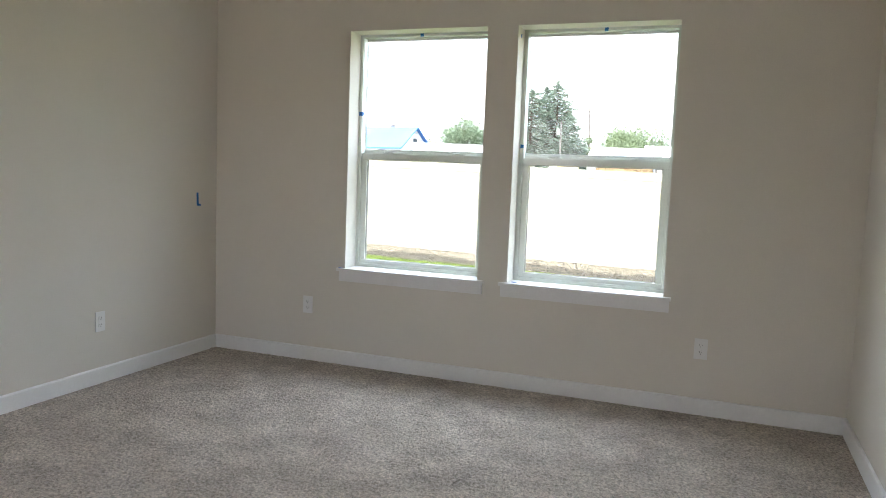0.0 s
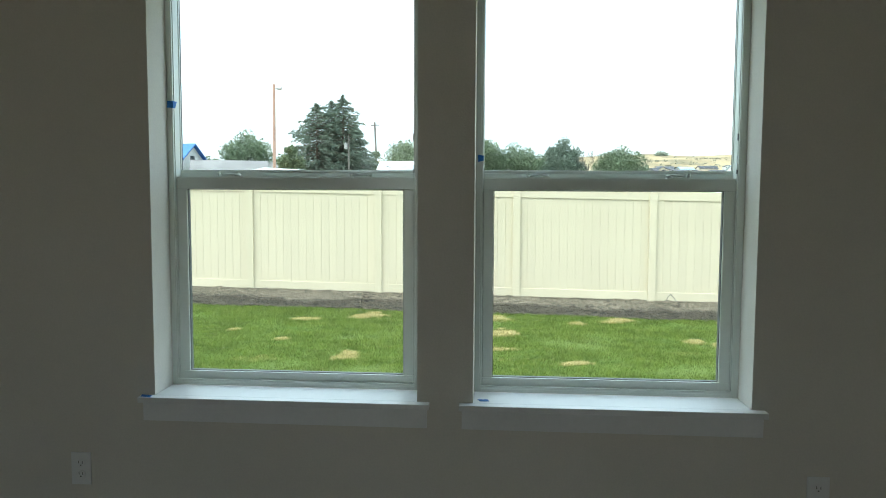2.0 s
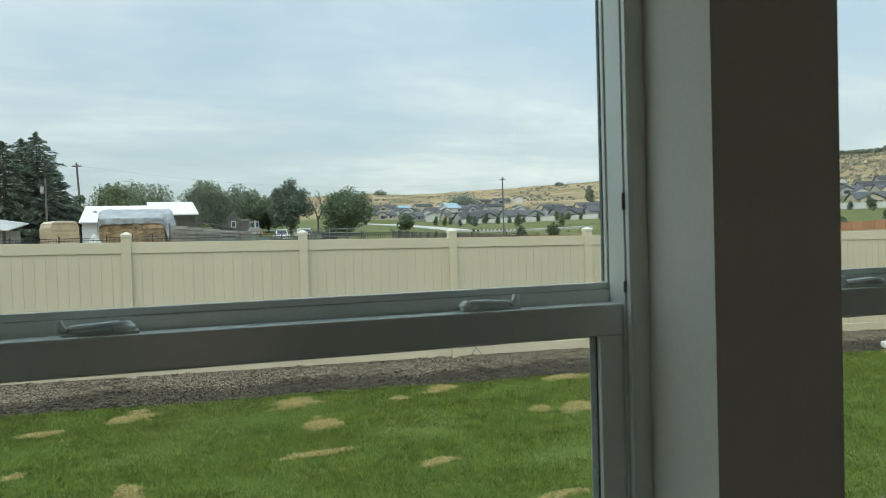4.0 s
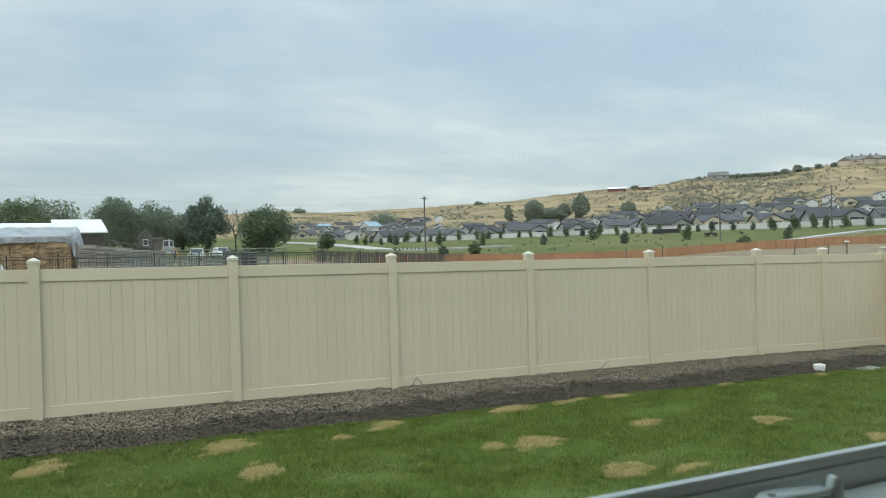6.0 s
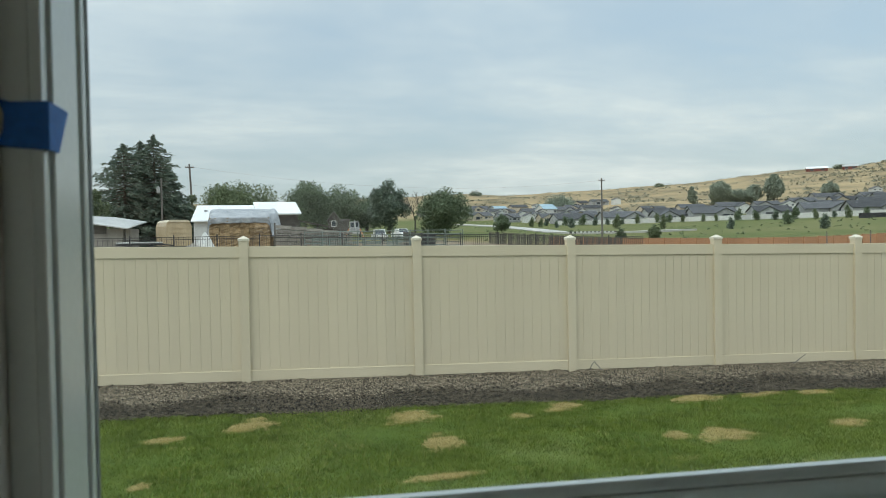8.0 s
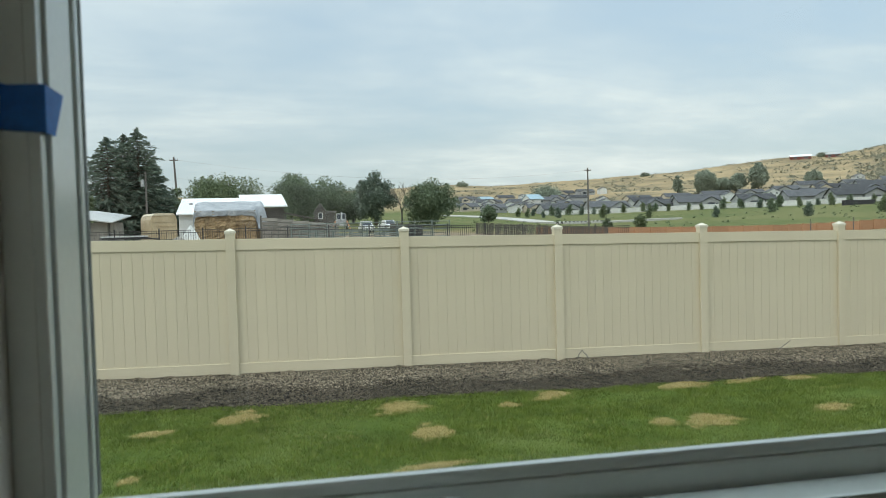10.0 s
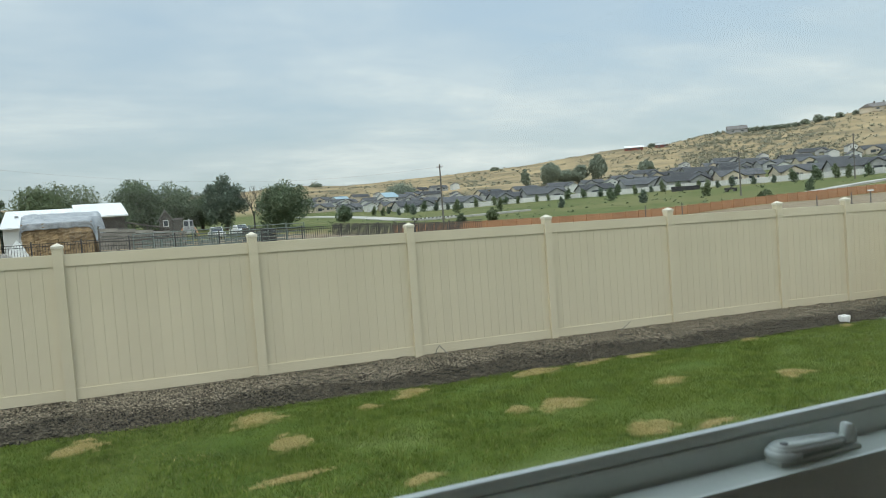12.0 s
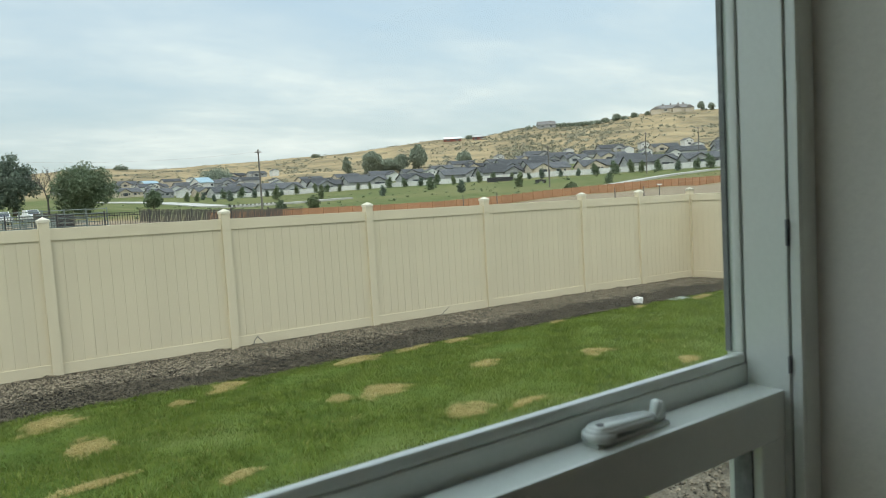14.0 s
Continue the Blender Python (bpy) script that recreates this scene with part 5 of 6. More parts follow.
# ---- farmyard beyond the fence ----
def iron_fence():
    o = thing("iron_fence", "black iron picket fence with square posts", "fence")
    y = 45.0
    x = -14.0
    pk = mesh_of("picket", boxed((-0.009, -0.009, 0.12, 0.009, 0.009, 1.2)), M_BLACK)
    ps = mesh_of("post", boxed((-0.035, -0.035, -0.8, 0.035, 0.035, 1.34), bevel=0.005), M_BLACK)
    while x < 19.5:
        az = math.degrees(math.atan2(x - EX, y - EY))
        z, z2 = (float(np.interp(u, [-11, -2.4, 1.6, 10.2, 17], [0.44, 0.44, 0.37, 0.26, -0.05])) for u in (x, x + 2.44))
        shared("post", ps, o, x, y, z)
        for zz in (0.16, 1.05, 1.19):
            bm = boxed((0.046, -0.014, zz, 2.394, 0.014, zz + 0.03))
            for v in bm.verts:
                v.co.z += (z2 - z) * v.co.x / 2.44
            part("rail", bm, M_BLACK, o).matrix_basis = pose(x, y, z)
        if x < 4.5:
            for k in range(1, 18):
                shared("picket", pk, o, x + 0.1355 * k, y, z + (z2 - z) * k / 18)
        else:
            bm = bmesh.new()
            for k in range(1, 18):
                box(bm, 0.1355 * k - 0.012, -0.012, 0.12 + (z2 - z) * k / 18, 0.1355 * k + 0.012, 0.012, 1.2 + (z2 - z) * k / 18)
            tagged(part("picket_row", bm, M_BLACK, o), kind="stuff").matrix_basis = pose(x, y, z)
        x += 2.44


iron_fence()


def cedar_fence():
    o = thing("cedar_fence", "long orange cedar board fence across the field", "fence")
    y = 98.5
    ps = mesh_of("post", boxed((-0.07, -0.07, -2.4, 0.07, 0.07, 0.1)), M_CEDAR)
    x = 31.0
    i = 0
    while x < 152:
        bm = bmesh.new()
        for k in range(16):
            box(bm, 0.152 * k + 0.004, -0.012, -2.3, 0.152 * k + 0.148, 0.012, 0.01 * ((k * 7 + i * 3) % 3))
        box(bm, 0, 0.014, -0.4, 2.43, 0.05, -0.3)
        top = float(np.interp(math.degrees(math.atan2(x - EX, y - EY)), [15, 20, 25, 30, 35, 39, 43, 47, 51, 56], [0.9, 0.62, 0.36, 0.15, 0.05, 0.26, 0.7, 1.08, 1.4, 1.55]))
        part("panel", bm, M_CEDAR, o).matrix_basis = pose(x, y, top)
        shared("post", ps, o, x, y - 0.085, top)
        x += 2.44
        i += 1


cedar_fence()


def dark_fence():
    o = thing("slatted_fence", "dark brown weathered slatted field fence", "fence")
    for i in range(14):
        az = 13.2 + 0.72 * i
        x, y, z = spot(az, 92)
        bm = bmesh.new()
        for k in range(8):
            box(bm, 0.14 * k, -0.02, -0.2, 0.14 * k + 0.1, 0.02, EZ - z + 92 * math.tan(radians(0.02 - 0.045 * i)))
        part("slats", bm, M_GREYWOOD, o).matrix_basis = pose(x, y, z, 0, 0, -az)


dark_fence()


def corral():
    pipes = (0.2, 0.48, 0.76, 1.04, 1.32)
    o = thing("corral_panels", "grey-green steel pipe corral panels", "fence")
    for i in range(22):
        az = (-1.0 + 1.35 * i) if i < 9 else (-0.4 + 1.3 * (i - 9)) if i < 16 else (0.2 + 1.7 * (i - 16))
        x, y, z = spot(az, 56 + 0.4 * (i % 2) if i < 9 else 60 + 0.7 * (i % 3) if i < 16 else 65)
        L = 1.3
        low = 1.0 if i < 9 else 0.62
        for zz in pipes:
            bm = bmesh.new()
            zz *= low
            tube(bm, (0, 0, zz), (L, 0, zz), 0.035, 0.035, 6)
            part("rail", bm, M_PIPE, o).matrix_basis = pose(x, y, z, 0, 0, -az)
        for u in (0, L):
            bm = bmesh.new()
            tube(bm, (u, 0, -0.1), (u, 0, 1.4 * low), 0.04, 0.04, 6)
            part("upright", bm, M_PIPE, o).matrix_basis = pose(x, y, z, 0, 0, -az)
    o = thing("board_fence", "old grey horizontal board fence of the corral", "fence")
    for i in range(5):
        az = -3.2 + 1.15 * i
        x, y, z = spot(az, 62)
        hgt = 2.05 - 0.16 * i
        for k in range(6):
            bm = boxed((0, -0.02, k * hgt / 6, 1.28, 0.02, k * hgt / 6 + hgt / 8))
            part("board", bm, M_OLDBOARD, o).matrix_basis = pose(x, y, z, 0, 2.5, -az)
        part("post", boxed((-0.07, 0.022, -0.3, 0.07, 0.16, hgt + 0.1)), M_GREYWOOD, o).matrix_basis = pose(x, y, z, 0, 0, -az)
    for az, d, w, h, label in ((7.0, 70, 1.0, 1.25, "dark weathered wooden feed crate in the yard"), (8.0, 70, 0.9, 1.15, "brown weathered wooden feed crate in the yard"), (8.5, 58, 1.0, 1.1, "dark green steel feeder in the yard")):
        c = thing("feed_crate", label, "crate", facing(az, d))
        for k in range(5):
            part("slat", boxed((-w / 2, -w / 2, k * h / 5, w / 2, w / 2, k * h / 5 + h / 6)), M_GREYWOOD if d > 60 else M_BLACK, c)
        for u in (-1, 1):
            part("stile", boxed((u * w / 2 - 0.05, -w / 2 - 0.04, 0, u * w / 2 + 0.05, -w / 2 - 0.002, h)), M_GREYWOOD, c)


corral()


def hay_and_tarp():
    az0, d = -5.75, 66
    base = facing(az0, d)
    o = thing("hay_stack", "stack of brown hay bales under a tarp", "hay", base)
    rng = random.Random(3)
    kinds = []
    for q in range(4):
        bm = boxed((-0.412, -0.5, 0, 0.412, 0.5, 0.432))
        bmesh.ops.subdivide_edges(bm, edges=list(bm.edges), cuts=2, use_grid_fill=True)
        for v in bm.verts:
            v.co += Vector((rng.uniform(-0.012, 0.012), rng.uniform(-0.07, 0.05), rng.uniform(-0.015, 0.015)))
        kinds.append(mesh_of("bale", bm, M_HAY))
    for r in range(6):
        for c in range(6):
            shared("bale", kinds[rng.randrange(4)], o, -2.08 + 0.83 * c + rng.uniform(-0.02, 0.02), rng.uniform(-0.05, 0.05), 0.1 + 0.435 * r, rng.uniform(-2, 2))
    part("inner_bales", boxed((-2.4, 0.4, -0.3, 2.4, 3.0, 2.7), (2.42, 1.5, -0.3, 3.0, 3.0, 2.6)), M_HAY, o)
    bm = bmesh.new()
    nx, ny = 44, 16
    grid = []
    for i in range(nx + 1):
        x = -2.9 + 6.9 * i / nx
        col = []
        for j in range(ny + 1):
            u = j / ny
            fold = 0.09 * noise.noise(Vector((x * 2.6, u * 5, 0))) + 0.05 * math.sin(x * 5.0)
            if u < 0.35:
                y, z = -0.62 + fold, 1.2 + 0.55 * u / 0.35 + 0.12 * noise.noise(Vector((x * 1.3, 1, 5))) * (1 - u / 0.35) - 0.0
            else:
                y, z = -0.58 + 3.7 * (u - 0.35) / 0.65, 1.75 + 0.34 * smooth_step((u - 0.35) / 0.2) + 0.42 * smooth_step((u - 0.66) / 0.14) + 0.1 * noise.noise(Vector((x * 1.5, u * 6, 2)))
            lim = 2.3 if x < 0 or u < 0.55 else 3.1
            edge = max(0.0, abs(x + 0.05) - lim)
            z -= (2.3 if x < 0 else 1.4) * edge * (0.75 + 0.4 * noise.noise(Vector((u * 5, x, 8)))) * 1.4
            col.append(bm.verts.new((x if edge < 0.05 else math.copysign(lim + 0.18, x) + 0.25 * (x - math.copysign(lim, x)) + 0.5 * fold, y, max(z, 0.05) + 1.02)))
        grid.append(col)
    for i in range(nx):
        for j in range(ny):
            bm.faces.new((grid[i][j], grid[i + 1][j], grid[i + 1][j + 1], grid[i][j + 1]))
    t = lone("tarp", bm, M_TARP, "grey tarp draped over the hay stack", "tarp", m=base, smooth=True)
    sol = t.modifiers.new("thick", "SOLIDIFY")
    sol.thickness = 0.02


hay_and_tarp()


def wheel(o, x, y, r=0.34):
    bm = bmesh.new()
    tube(bm, (x - 0.1, y, r), (x + 0.1, y, r), r, r, 16)
    w = part("wheel", bm, M_TYRE, o)
    bm = bmesh.new()
    tube(bm, (x - 0.11, y, r), (x + 0.11, y, r), r * 0.55, r * 0.55, 12)
    part("rim", bm, M_STEEL, w)


def horse_trailer():
    o = thing("horse_trailer", "tan horse trailer with a rounded pale roof", "trailer", facing(-10.35, 58, 14) @ Matrix.Diagonal((0.84, 0.75, 1.1, 1)))
    w = 2.15
    prof = [(-w / 2, 0.45), (w / 2, 0.45), (w / 2, 1.75), (w / 2 - 0.12, 2.0), (w / 2 - 0.4, 2.13), (-w / 2 + 0.4, 2.13), (-w / 2 + 0.12, 2.0), (-w / 2, 1.75)]
    part("body", prism(bmesh.new(), prof, -1.7, 2.4), M_TAN, o)
    part("roof", prism(bmesh.new(), [(-w / 2 + 0.1, 2.02), (w / 2 - 0.1, 2.02), (w / 2 - 0.38, 2.17), (-w / 2 + 0.38, 2.17)], -1.78, 2.45), M_TANROOF, o, "pale curved roof")
    for k in range(3):
        part("vent_window", boxed((w / 2 + 0.002, -1.2 + 1.1 * k, 1.35, w / 2 + 0.03, -0.5 + 1.1 * k, 1.62)), M_PANE, o)
    for z in (0.7, 1.0, 1.3, 1.6):
        part("door_rib", boxed((-w / 2 + 0.1, -1.74, z, w / 2 - 0.1, -1.702, z + 0.05)), M_TAN, o)
    for s in (-1, 1):
        wheel(o, s * (w / 2 - 0.1), 0.5)


horse_trailer()


def sheds():
    o = thing("tin_shed", "old pale shed with a sloping tin roof", "shed", facing(-15.2, 60, -18, 0.45))
    part("wall", boxed((-2.9, -2, -1.2, 2.1, 2, 1.38)), M_OLDBOARD, o, "weathered pale boards")
    bm = bmesh.new()
    prism(bm, [(-3.5, 1.9), (0.2, 1.68), (2.6, 1.3), (2.6, 1.38), (0.2, 1.77), (-3.5, 1.99)], -2.6, 2.4)
    for v in bm.verts:
        v.co.z += 0.11 * (v.co.y + 2.6)
    part("roof", bm, M_RUSTROOF, o)
    part("gable_boards", boxed((-2.88, -2.06, 1.0, 1.0, -2.004, 1.56)), M_GREYWOOD, o, "brown weathered gable boards")
    part("door_frame", boxed((2.14, -1.8, -0.2, 2.24, -1.7, 1.36)), M_GREYWOOD, o)
    o = thing("lean_to_shed", "low grey shed with a white tin roof", "shed", facing(-18.6, 74, -10, 0.5))
    part("wall", boxed((-3, -2, -1.2, 3, 2, 1.6)), M_GREYWOOD, o)
    part("roof", prism(bmesh.new(), [(-3.4, 1.5), (0, 2.1), (3.4, 1.5), (3.4, 1.6), (0, 2.2), (-3.4, 1.6)], -2.4, 2.4), M_WHITEROOF, o)
    for az, d, w, el, label in ((-20.2, 112, 10, 2.2, "grey-roofed farm house behind the sheds"), (-17.3, 116, 11, 2.15, "low grey-roofed house behind the sheds")):
        o = thing("farm_house", label, "house", facing(az, d))
        h = EZ + d * math.tan(radians(el)) - land(az, d)
        house_body(o, w, 8, h - 2.0, 2.0, M_SIDING, M_BROWNROOF)


sheds()


def barn():
    d = 92
    o = thing("barn", "white barn with two low white metal roofs", "barn", facing(-6.0, d, 3, 0.9))
    k = d * radians(1)
    part("wall", boxed((-3.0 * k, 0, -2, 1.9 * k, 9, 2.0)), M_SIDING, o)
    bm = bmesh.new()
    a = [bm.verts.new(p) for p in ((-3.2 * k, -0.5, 2.0), (2.1 * k, -0.5, 2.0), (2.1 * k, 5, 4.0), (-2.7 * k, 5, 4.0))]
    b = [bm.verts.new(v.co + Vector((0, 0, 0.15))) for v in a]
    bm.faces.new(a)
    bm.faces.new(b[::-1])
    for i in range(4):
        bm.faces.new((a[i], b[i], b[(i + 1) % 4], a[(i + 1) % 4]))
    part("roof", bm, M_WHITEROOF, o)
    bm = bmesh.new()
    a = [bm.verts.new(p) for p in ((1.45 * k, -1.2, 2.75), (4.75 * k, -1.2, 2.75), (4.75 * k, 4, 4.35), (1.45 * k, 4, 4.35))]
    b = [bm.verts.new(v.co + Vector((0, 0, 0.15))) for v in a]
    bm.faces.new(a)
    bm.faces.new(b[::-1])
    for i in range(4):
        bm.faces.new((a[i], b[i], b[(i + 1) % 4], a[(i + 1) % 4]))
    part("side_roof", bm, M_WHITEROOF, o, "higher white metal roof")
    part("side_wall", boxed((1.92 * k, 0.2, -2, 4.6 * k, 3.8, 2.7)), M_GREYWOOD, o, "dark weathered board wall")
    for u in (-2.1, -0.8, 0.6):
        part("vent", boxed((u * k - 0.2, 2.6, 3.2, u * k + 0.2, 3.0, 3.5)), M_STEEL, o)
    o = thing("lean_to", "dark open lean-to beside the barn", "shed", facing(-0.2, 84, 0, 0.8))
    bm = bmesh.new()
    prism(bm, [(-1.9, 1.9), (2.6, 0.9), (2.6, 1.02), (-1.9, 2.05)], -1.2, 1.5)
    part("roof", bm, M_GREYWOOD, o)
    for u, t in ((-1.7, 1.9), (0.3, 1.45), (2.4, 0.95)):
        part("post", boxed((u - 0.08, -1.1, -1.4, u + 0.08, -0.94, t)), M_GREYWOOD, o)
    part("shade_wall", boxed((-1.8, 1.3, -1.4, 2.4, 1.4, 0.95)), M_GREYWOOD, o)


barn()


def blue_roof_house():
    d = 118
    o = thing("blue_roof_house", "white gabled house with a bright blue metal roof", "house", facing(-25.5, d, -36, 1.7))
    house_body(o, 13, 8, 2.9, 3.0, M_SIDING, M_BLUEROOF, over=0.6, gable="x", windows=((-3, 1.2, 1.2, 1.2), (3, 1.2, 1.2, 1.2)))
    part("gable_window", boxed((6.502, -0.5, 3.2, 6.56, 0.5, 4.3)), M_PANE, o)
    part("chimney", boxed((1.2, 0.6, 5.2, 1.8, 1.2, 6.5)), M_BROWNROOF, o)


blue_roof_house()


def small_house():
    o = thing("cottage", "small grey gabled house below the trees", "house", facing(1.25, 118, 0, 1.8) @ Matrix.Diagonal((0.72, 0.72, 0.88, 1)))
    house_body(o, 2.6, 3, 1.6, 1.5, M_GREYWOOD, M_BROWNROOF, 0.3, "y", windows=((0, 0.5, 0.8, 0.9),))
    part("side_wing", boxed((1.32, -1.2, -1.5, 3.3, 1.4, 1.5)), M_GREYWOOD, o)
    part("wing_roof", boxed((1.1, -1.4, 1.502, 3.5, 1.6, 1.75)), M_BROWNROOF, o)


small_house()


def vehicle(name, az, d, turn, label, h=1.75):
    o = thing(name, label, "car", facing(az, d, turn))
    w = 1.9
    bm = bmesh.new()
    prism(bm, [(-2.4, 0.4), (2.5, 0.4), (2.55, 0.85), (2.3, 1.0), (1.2, 1.08), (-2.4, 1.08)], -w / 2, w / 2)
    bmesh.ops.bevel(bm, geom=list(bm.edges), offset=0.07, segments=2, affect="EDGES")
    for v in bm.verts:
        v.co = (v.co.y, -v.co.x, v.co.z)
    part("body", bm, M_WHITECAR, o)
    bm = bmesh.new()
    prism(bm, [(-1.0, 1.06), (1.2, 1.06), (0.55, h), (-0.85, h)], -w / 2 + 0.12, w / 2 - 0.12)
    for v in bm.verts:
        v.co = (v.co.y * (1 - 0.12 * (v.co.z - 1.06)), -v.co.x, v.co.z)
    c = part("cabin", bm, M_WHITECAR, o)
    bm = bmesh.new()
    a = [bm.verts.new(p) for p in ((-0.72, -1.17, 1.13), (0.72, -1.17, 1.13), (0.64, -0.62, h - 0.06), (-0.64, -0.62, h - 0.06))]
    b = [bm.verts.new(v.co + Vector((0, -0.03, 0.01))) for v in a]
    bm.faces.new(a)
    bm.faces.new(b[::-1])
    for i in range(4):
        bm.faces.new((a[i], b[i], b[(i + 1) % 4], a[(i + 1) % 4]))
    part("windscreen", bm, M_PANE, c)
    for s in (-1, 1):
        part("headlight", boxed((s * 0.7 - 0.17, -2.57, 0.72, s * 0.7 + 0.17, -2.53, 0.88)), M_STEEL, o)
        for yy in (-1.5, 1.5):
            wheel(o, s * 0.85, yy)


vehicle("pickup_truck", 4.7, 112, 8, "white pickup truck parked beyond the corral", 1.75)
vehicle("pickup_truck", 6.4, 118, 20, "pale pickup truck parked beyond the corral", 1.7)


def backhoe():
    o = thing("backhoe", "small grey and orange backhoe loader", "tractor", facing(2.8, 82, 0, 0.5))
    part("body", boxed((-0.6, -1, 0.6, 0.6, 1.2, 1.3), bevel=0.06), M_STEEL, o)
    cab = part("cab", boxed((-0.5, -0.4, 1.3, 0.5, 0.7, 2.0), bevel=0.05), M_STEEL, o)
    part("cab_glass", boxed((-0.42, -0.43, 1.4, 0.42, -0.403, 1.9)), M_PANE, cab)
    bm = bmesh.new()
    tube(bm, (0, -0.9, 1.0), (0.05, -1.3, 2.1), 0.09, 0.07, 6)
    tube(bm, (0.05, -1.3, 2.1), (0.1, -1.7, 1.2), 0.07, 0.05, 6)
    part("boom", bm, M_STEEL, o)
    for s in (-1, 1):
        bm = bmesh.new()
        tube(bm, (s * 0.6, -1.1, 1.2), (s * 1.05, -1.4, 0.1), 0.08, 0.06, 6)
        part("outrigger", bm, M_CEDAR, o)
        wheel(o, s * 0.6, 0.6, 0.55)


backhoe()
lone("dirt_pile", prism(bmesh.new(), [(-1.0, -0.4), (1.0, -0.4), (0.5, 0.4), (0.1, 0.62), (-0.3, 0.4)], -0.6, 0.6), M_CONCRETE, "pale heap of sand beside the trailer", "sand", m=facing(-9.2, 53, 0, 0.1))
lone("privacy_screen", boxed((-4.5, -0.1, -0.3, 4.5, 0.1, 1.3), bevel=0.05), M_BLACK, "low black screen on the green slope", "screen", m=facing(40.0, 246, 20, 0.1))


def flat_trailer():
    o = thing("flat_trailer", "low flat trailer with a white deck", "trailer", facing(-12.75, 50, 6))
    part("deck", boxed((-1.3, -0.7, 0.78, 1.3, 0.7, 0.86), bevel=0.02), M_SIDING, o, "white deck boards")
    part("frame", boxed((-1.32, -0.72, 0.66, 1.32, 0.72, 0.776), bevel=0.01), M_BLACK, o)
    bm = bmesh.new()
    tube(bm, (1.3, 0, 0.7), (2.1, 0, 0.6), 0.05, 0.05, 6)
    part("drawbar", bm, M_BLACK, o)
    for s in (-1, 1):
        wheel(o, s * 0.6, -0.5, 0.36)


flat_trailer()


def covered_heap():
    """A small heap under a white sheet, its cloth in loose folds."""
    bm = bmesh.new()
    n = 14
    rows = []
    for i in range(n + 1):
        row = []
        for j in range(n + 1):
            u, v = 2 * i / n - 1, 2 * j / n - 1
            r = max(abs(u), abs(v))
            z = 1.55 * (1 - r) ** 0.8 + 0.16 * noise.noise(Vector((u * 3, v * 3, 4)))
            row.append(bm.verts.new((0.85 * u, 0.7 * v, max(0.0, z) * (1 if r < 1 else 0))))
        rows.append(row)
    for i in range(n):
        for j in range(n):
            bm.faces.new((rows[i][j], rows[i + 1][j], rows[i + 1][j + 1], rows[i][j + 1]))
    lone("covered_heap", bm, M_SIDING, "small heap under a loose white sheet", "sheet", m=facing(-8.25, 62.5))


covered_heap()


def road_barrier():
    """A low rail with dark markers beside the pale road."""
    o = thing("road_barrier", "low white road rail with dark markers", "barrier")
    a, b = Vector(spot(19.4, 168)), Vector(spot(23.4, 172))
    n = 27
    for i in range(n):
        p, q = a.lerp(b, i / n), a.lerp(b, (i + 1) / n)
        turn = math.degrees(math.atan2(q.y - p.y, q.x - p.x))
        span = (q - p).length
        dark = i % 2 == 0
        part("marker" if dark else "rail", boxed((0, -0.12, 0.1, span - 0.03, 0.12, 0.5), bevel=0.03), M_BLACK if dark else M_SIDING, o).matrix_basis = pose(p.x, p.y, p.z + 0.1, 0, 0, turn)
        part("post", boxed((-0.06, 0.125, -0.8, 0.06, 0.22, 0.48)), M_GREYWOOD, o).matrix_basis = pose(p.x, p.y, p.z + 0.1, 0, 0, turn)


road_barrier()


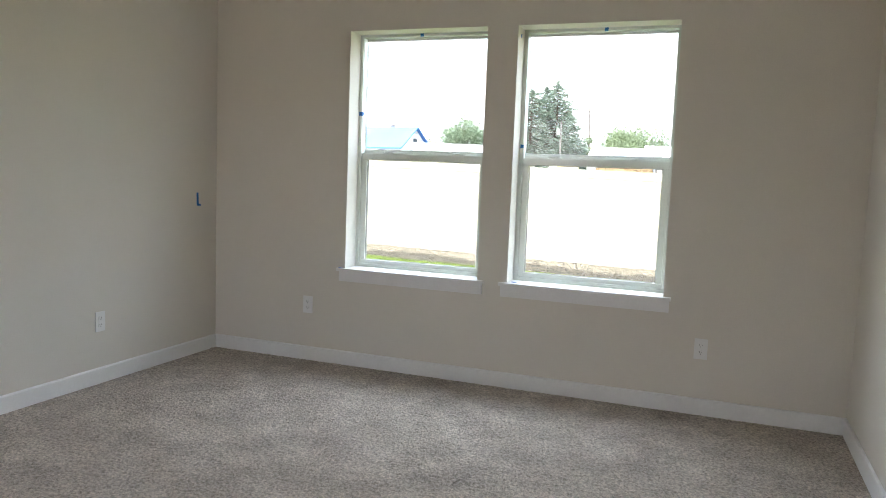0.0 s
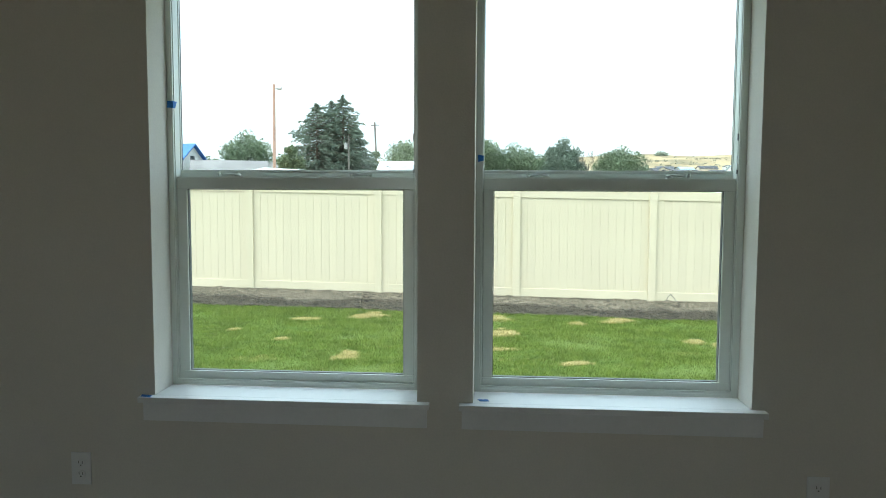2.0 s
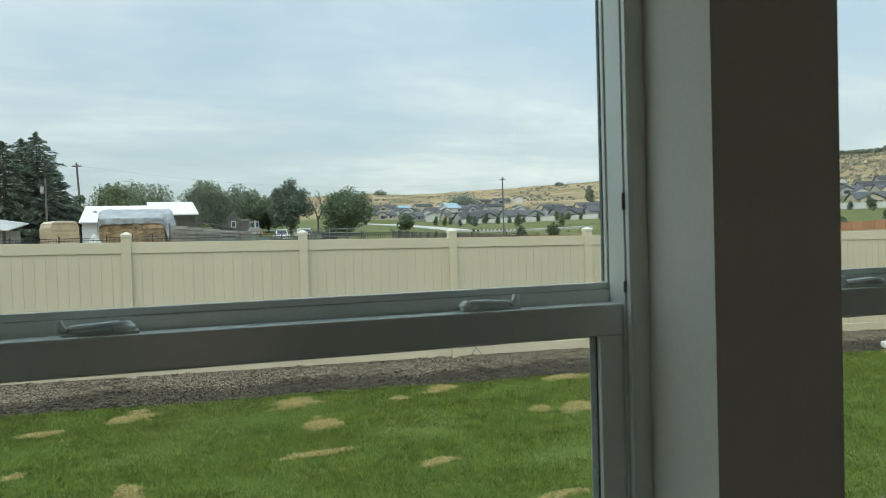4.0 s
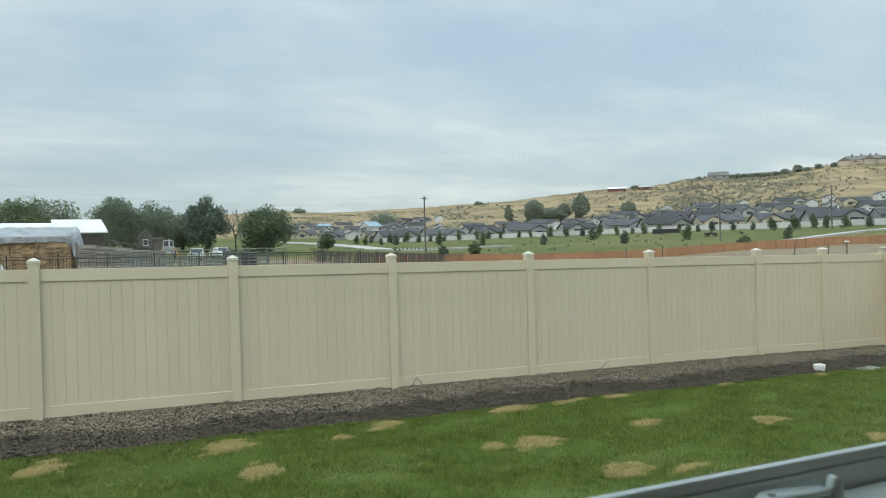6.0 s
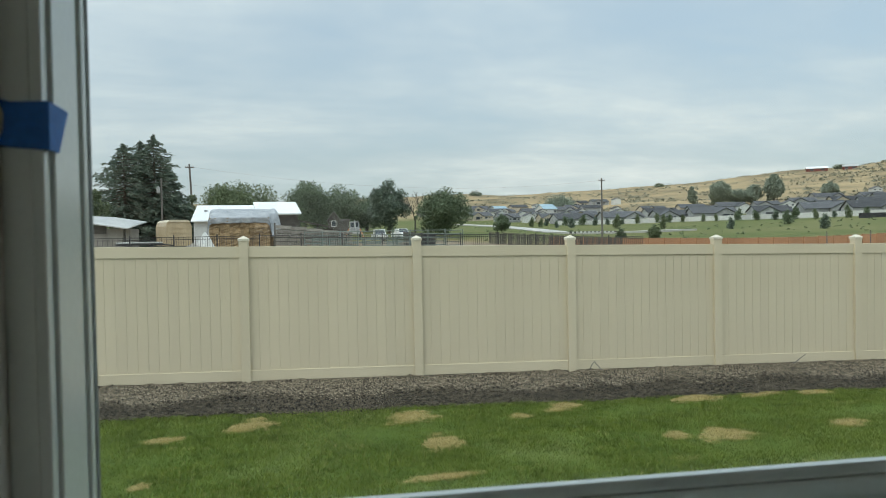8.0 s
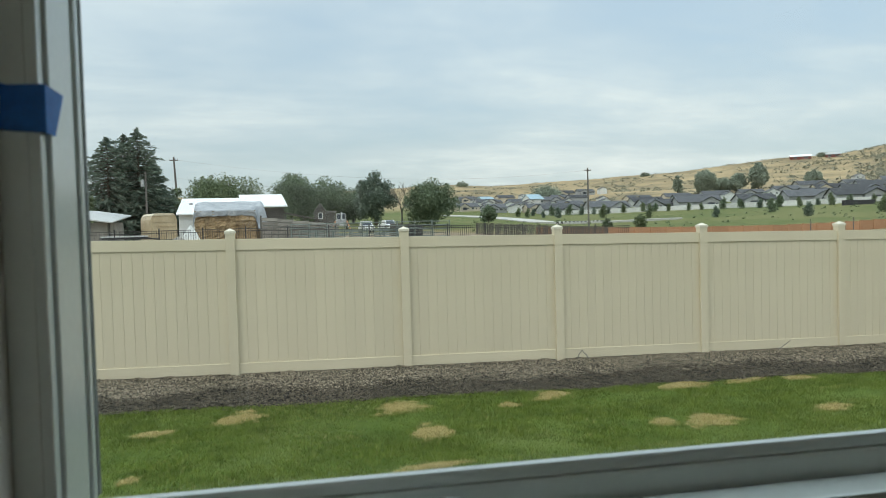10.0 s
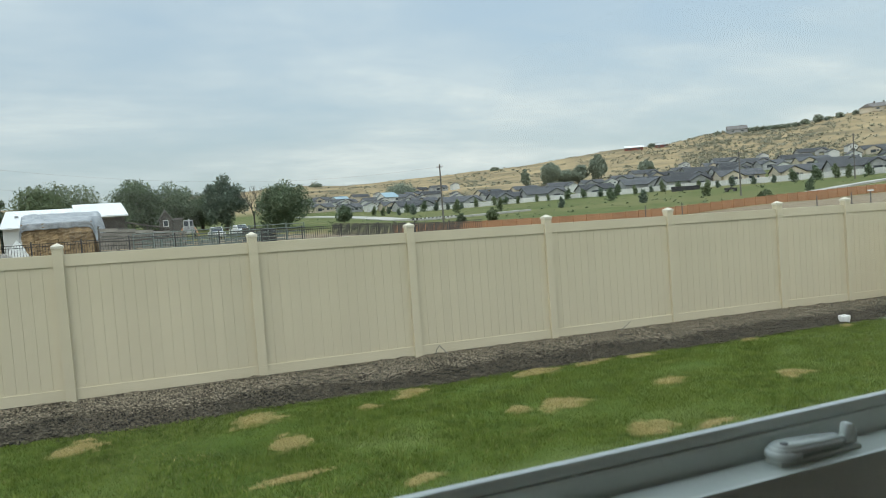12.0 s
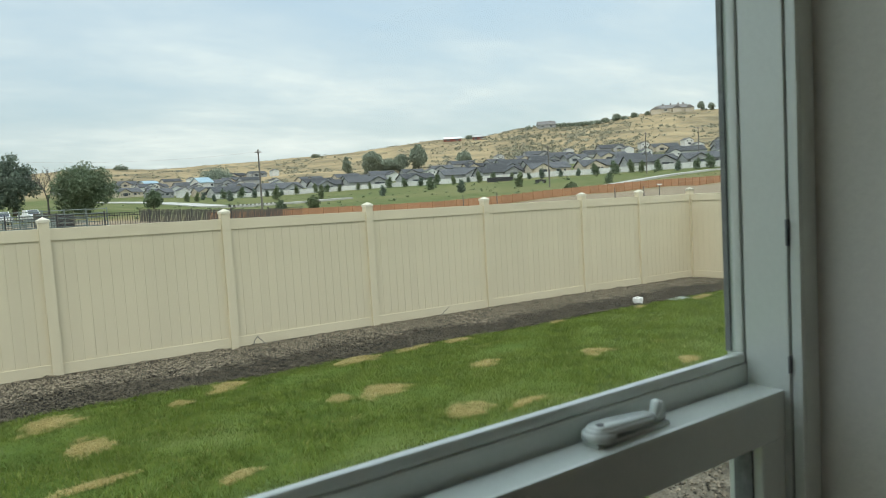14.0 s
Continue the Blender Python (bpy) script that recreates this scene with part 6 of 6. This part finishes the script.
def utility_cart():
    o = thing("utility_cart", "small dark utility cart on the green slope", "vehicle", facing(43.1, 205, 70))
    part("bed", boxed((-0.65, 0.1, 0.5, 0.65, 1.5, 0.95), bevel=0.05), M_BLACK, o)
    part("bonnet", boxed((-0.6, -1.4, 0.5, 0.6, -0.5, 0.95), bevel=0.1), M_BLACK, o)
    part("seat", boxed((-0.55, -0.25, 0.55, 0.55, 0.08, 1.2), bevel=0.05), M_GREYWOOD, o)
    bm = bmesh.new()
    for u in (-0.58, 0.58):
        tube(bm, (u, -0.5, 0.9), (u, -0.2, 1.75), 0.04, 0.04, 6)
        tube(bm, (u, -0.2, 1.75), (u, 0.15, 0.9), 0.04, 0.04, 6)
    part("roll_bar", bm, M_BLACK, o)
    part("roof", boxed((-0.62, -0.45, 1.76, 0.62, 0.2, 1.82), bevel=0.02), M_STEEL, o)
    for u in (-0.6, 0.6):
        for v in (-1.0, 1.0):
            wheel(o, u, v, 0.32)


utility_cart()


def field_stakes():
    """Thin marker posts on the bare ground beside the cedar fence."""
    for az, d, top, capped in ((37.1, 92, -0.35, False), (39.7, 94, -0.3, False), (48.6, 80, -0.5, False), (50.7, 80, -0.45, False), (51.8, 80, -0.45, True)):
        x, y, z = spot(az, d)
        h = EZ + d * math.tan(radians(top)) - z
        o = thing("marker_post", "thin dark marker post with a white top" if capped else "thin dark marker post on bare ground", "post", pose(x, y, z, 0, 1.5 if capped else -1.0, 0), "marker posts by the field")
        bm = bmesh.new()
        tube(bm, (0, 0, -0.3), (0, 0, h), 0.07, 0.055, 8)
        part("shaft", bm, M_WOODPOLE, o)
        if capped:
            part("crosspiece", boxed((-0.35, -0.06, h, 0.35, 0.06, h + 0.14), bevel=0.02), M_WHITECAP, o, "white plastic crosspiece")


field_stakes()
tree_at("field_bush", "low round dark green bush in the field", 23.2, 112, 22.8, 23.6, 0.12, 61, M_LEAF, 0.0, n=700, lumps=5, size=0.12)
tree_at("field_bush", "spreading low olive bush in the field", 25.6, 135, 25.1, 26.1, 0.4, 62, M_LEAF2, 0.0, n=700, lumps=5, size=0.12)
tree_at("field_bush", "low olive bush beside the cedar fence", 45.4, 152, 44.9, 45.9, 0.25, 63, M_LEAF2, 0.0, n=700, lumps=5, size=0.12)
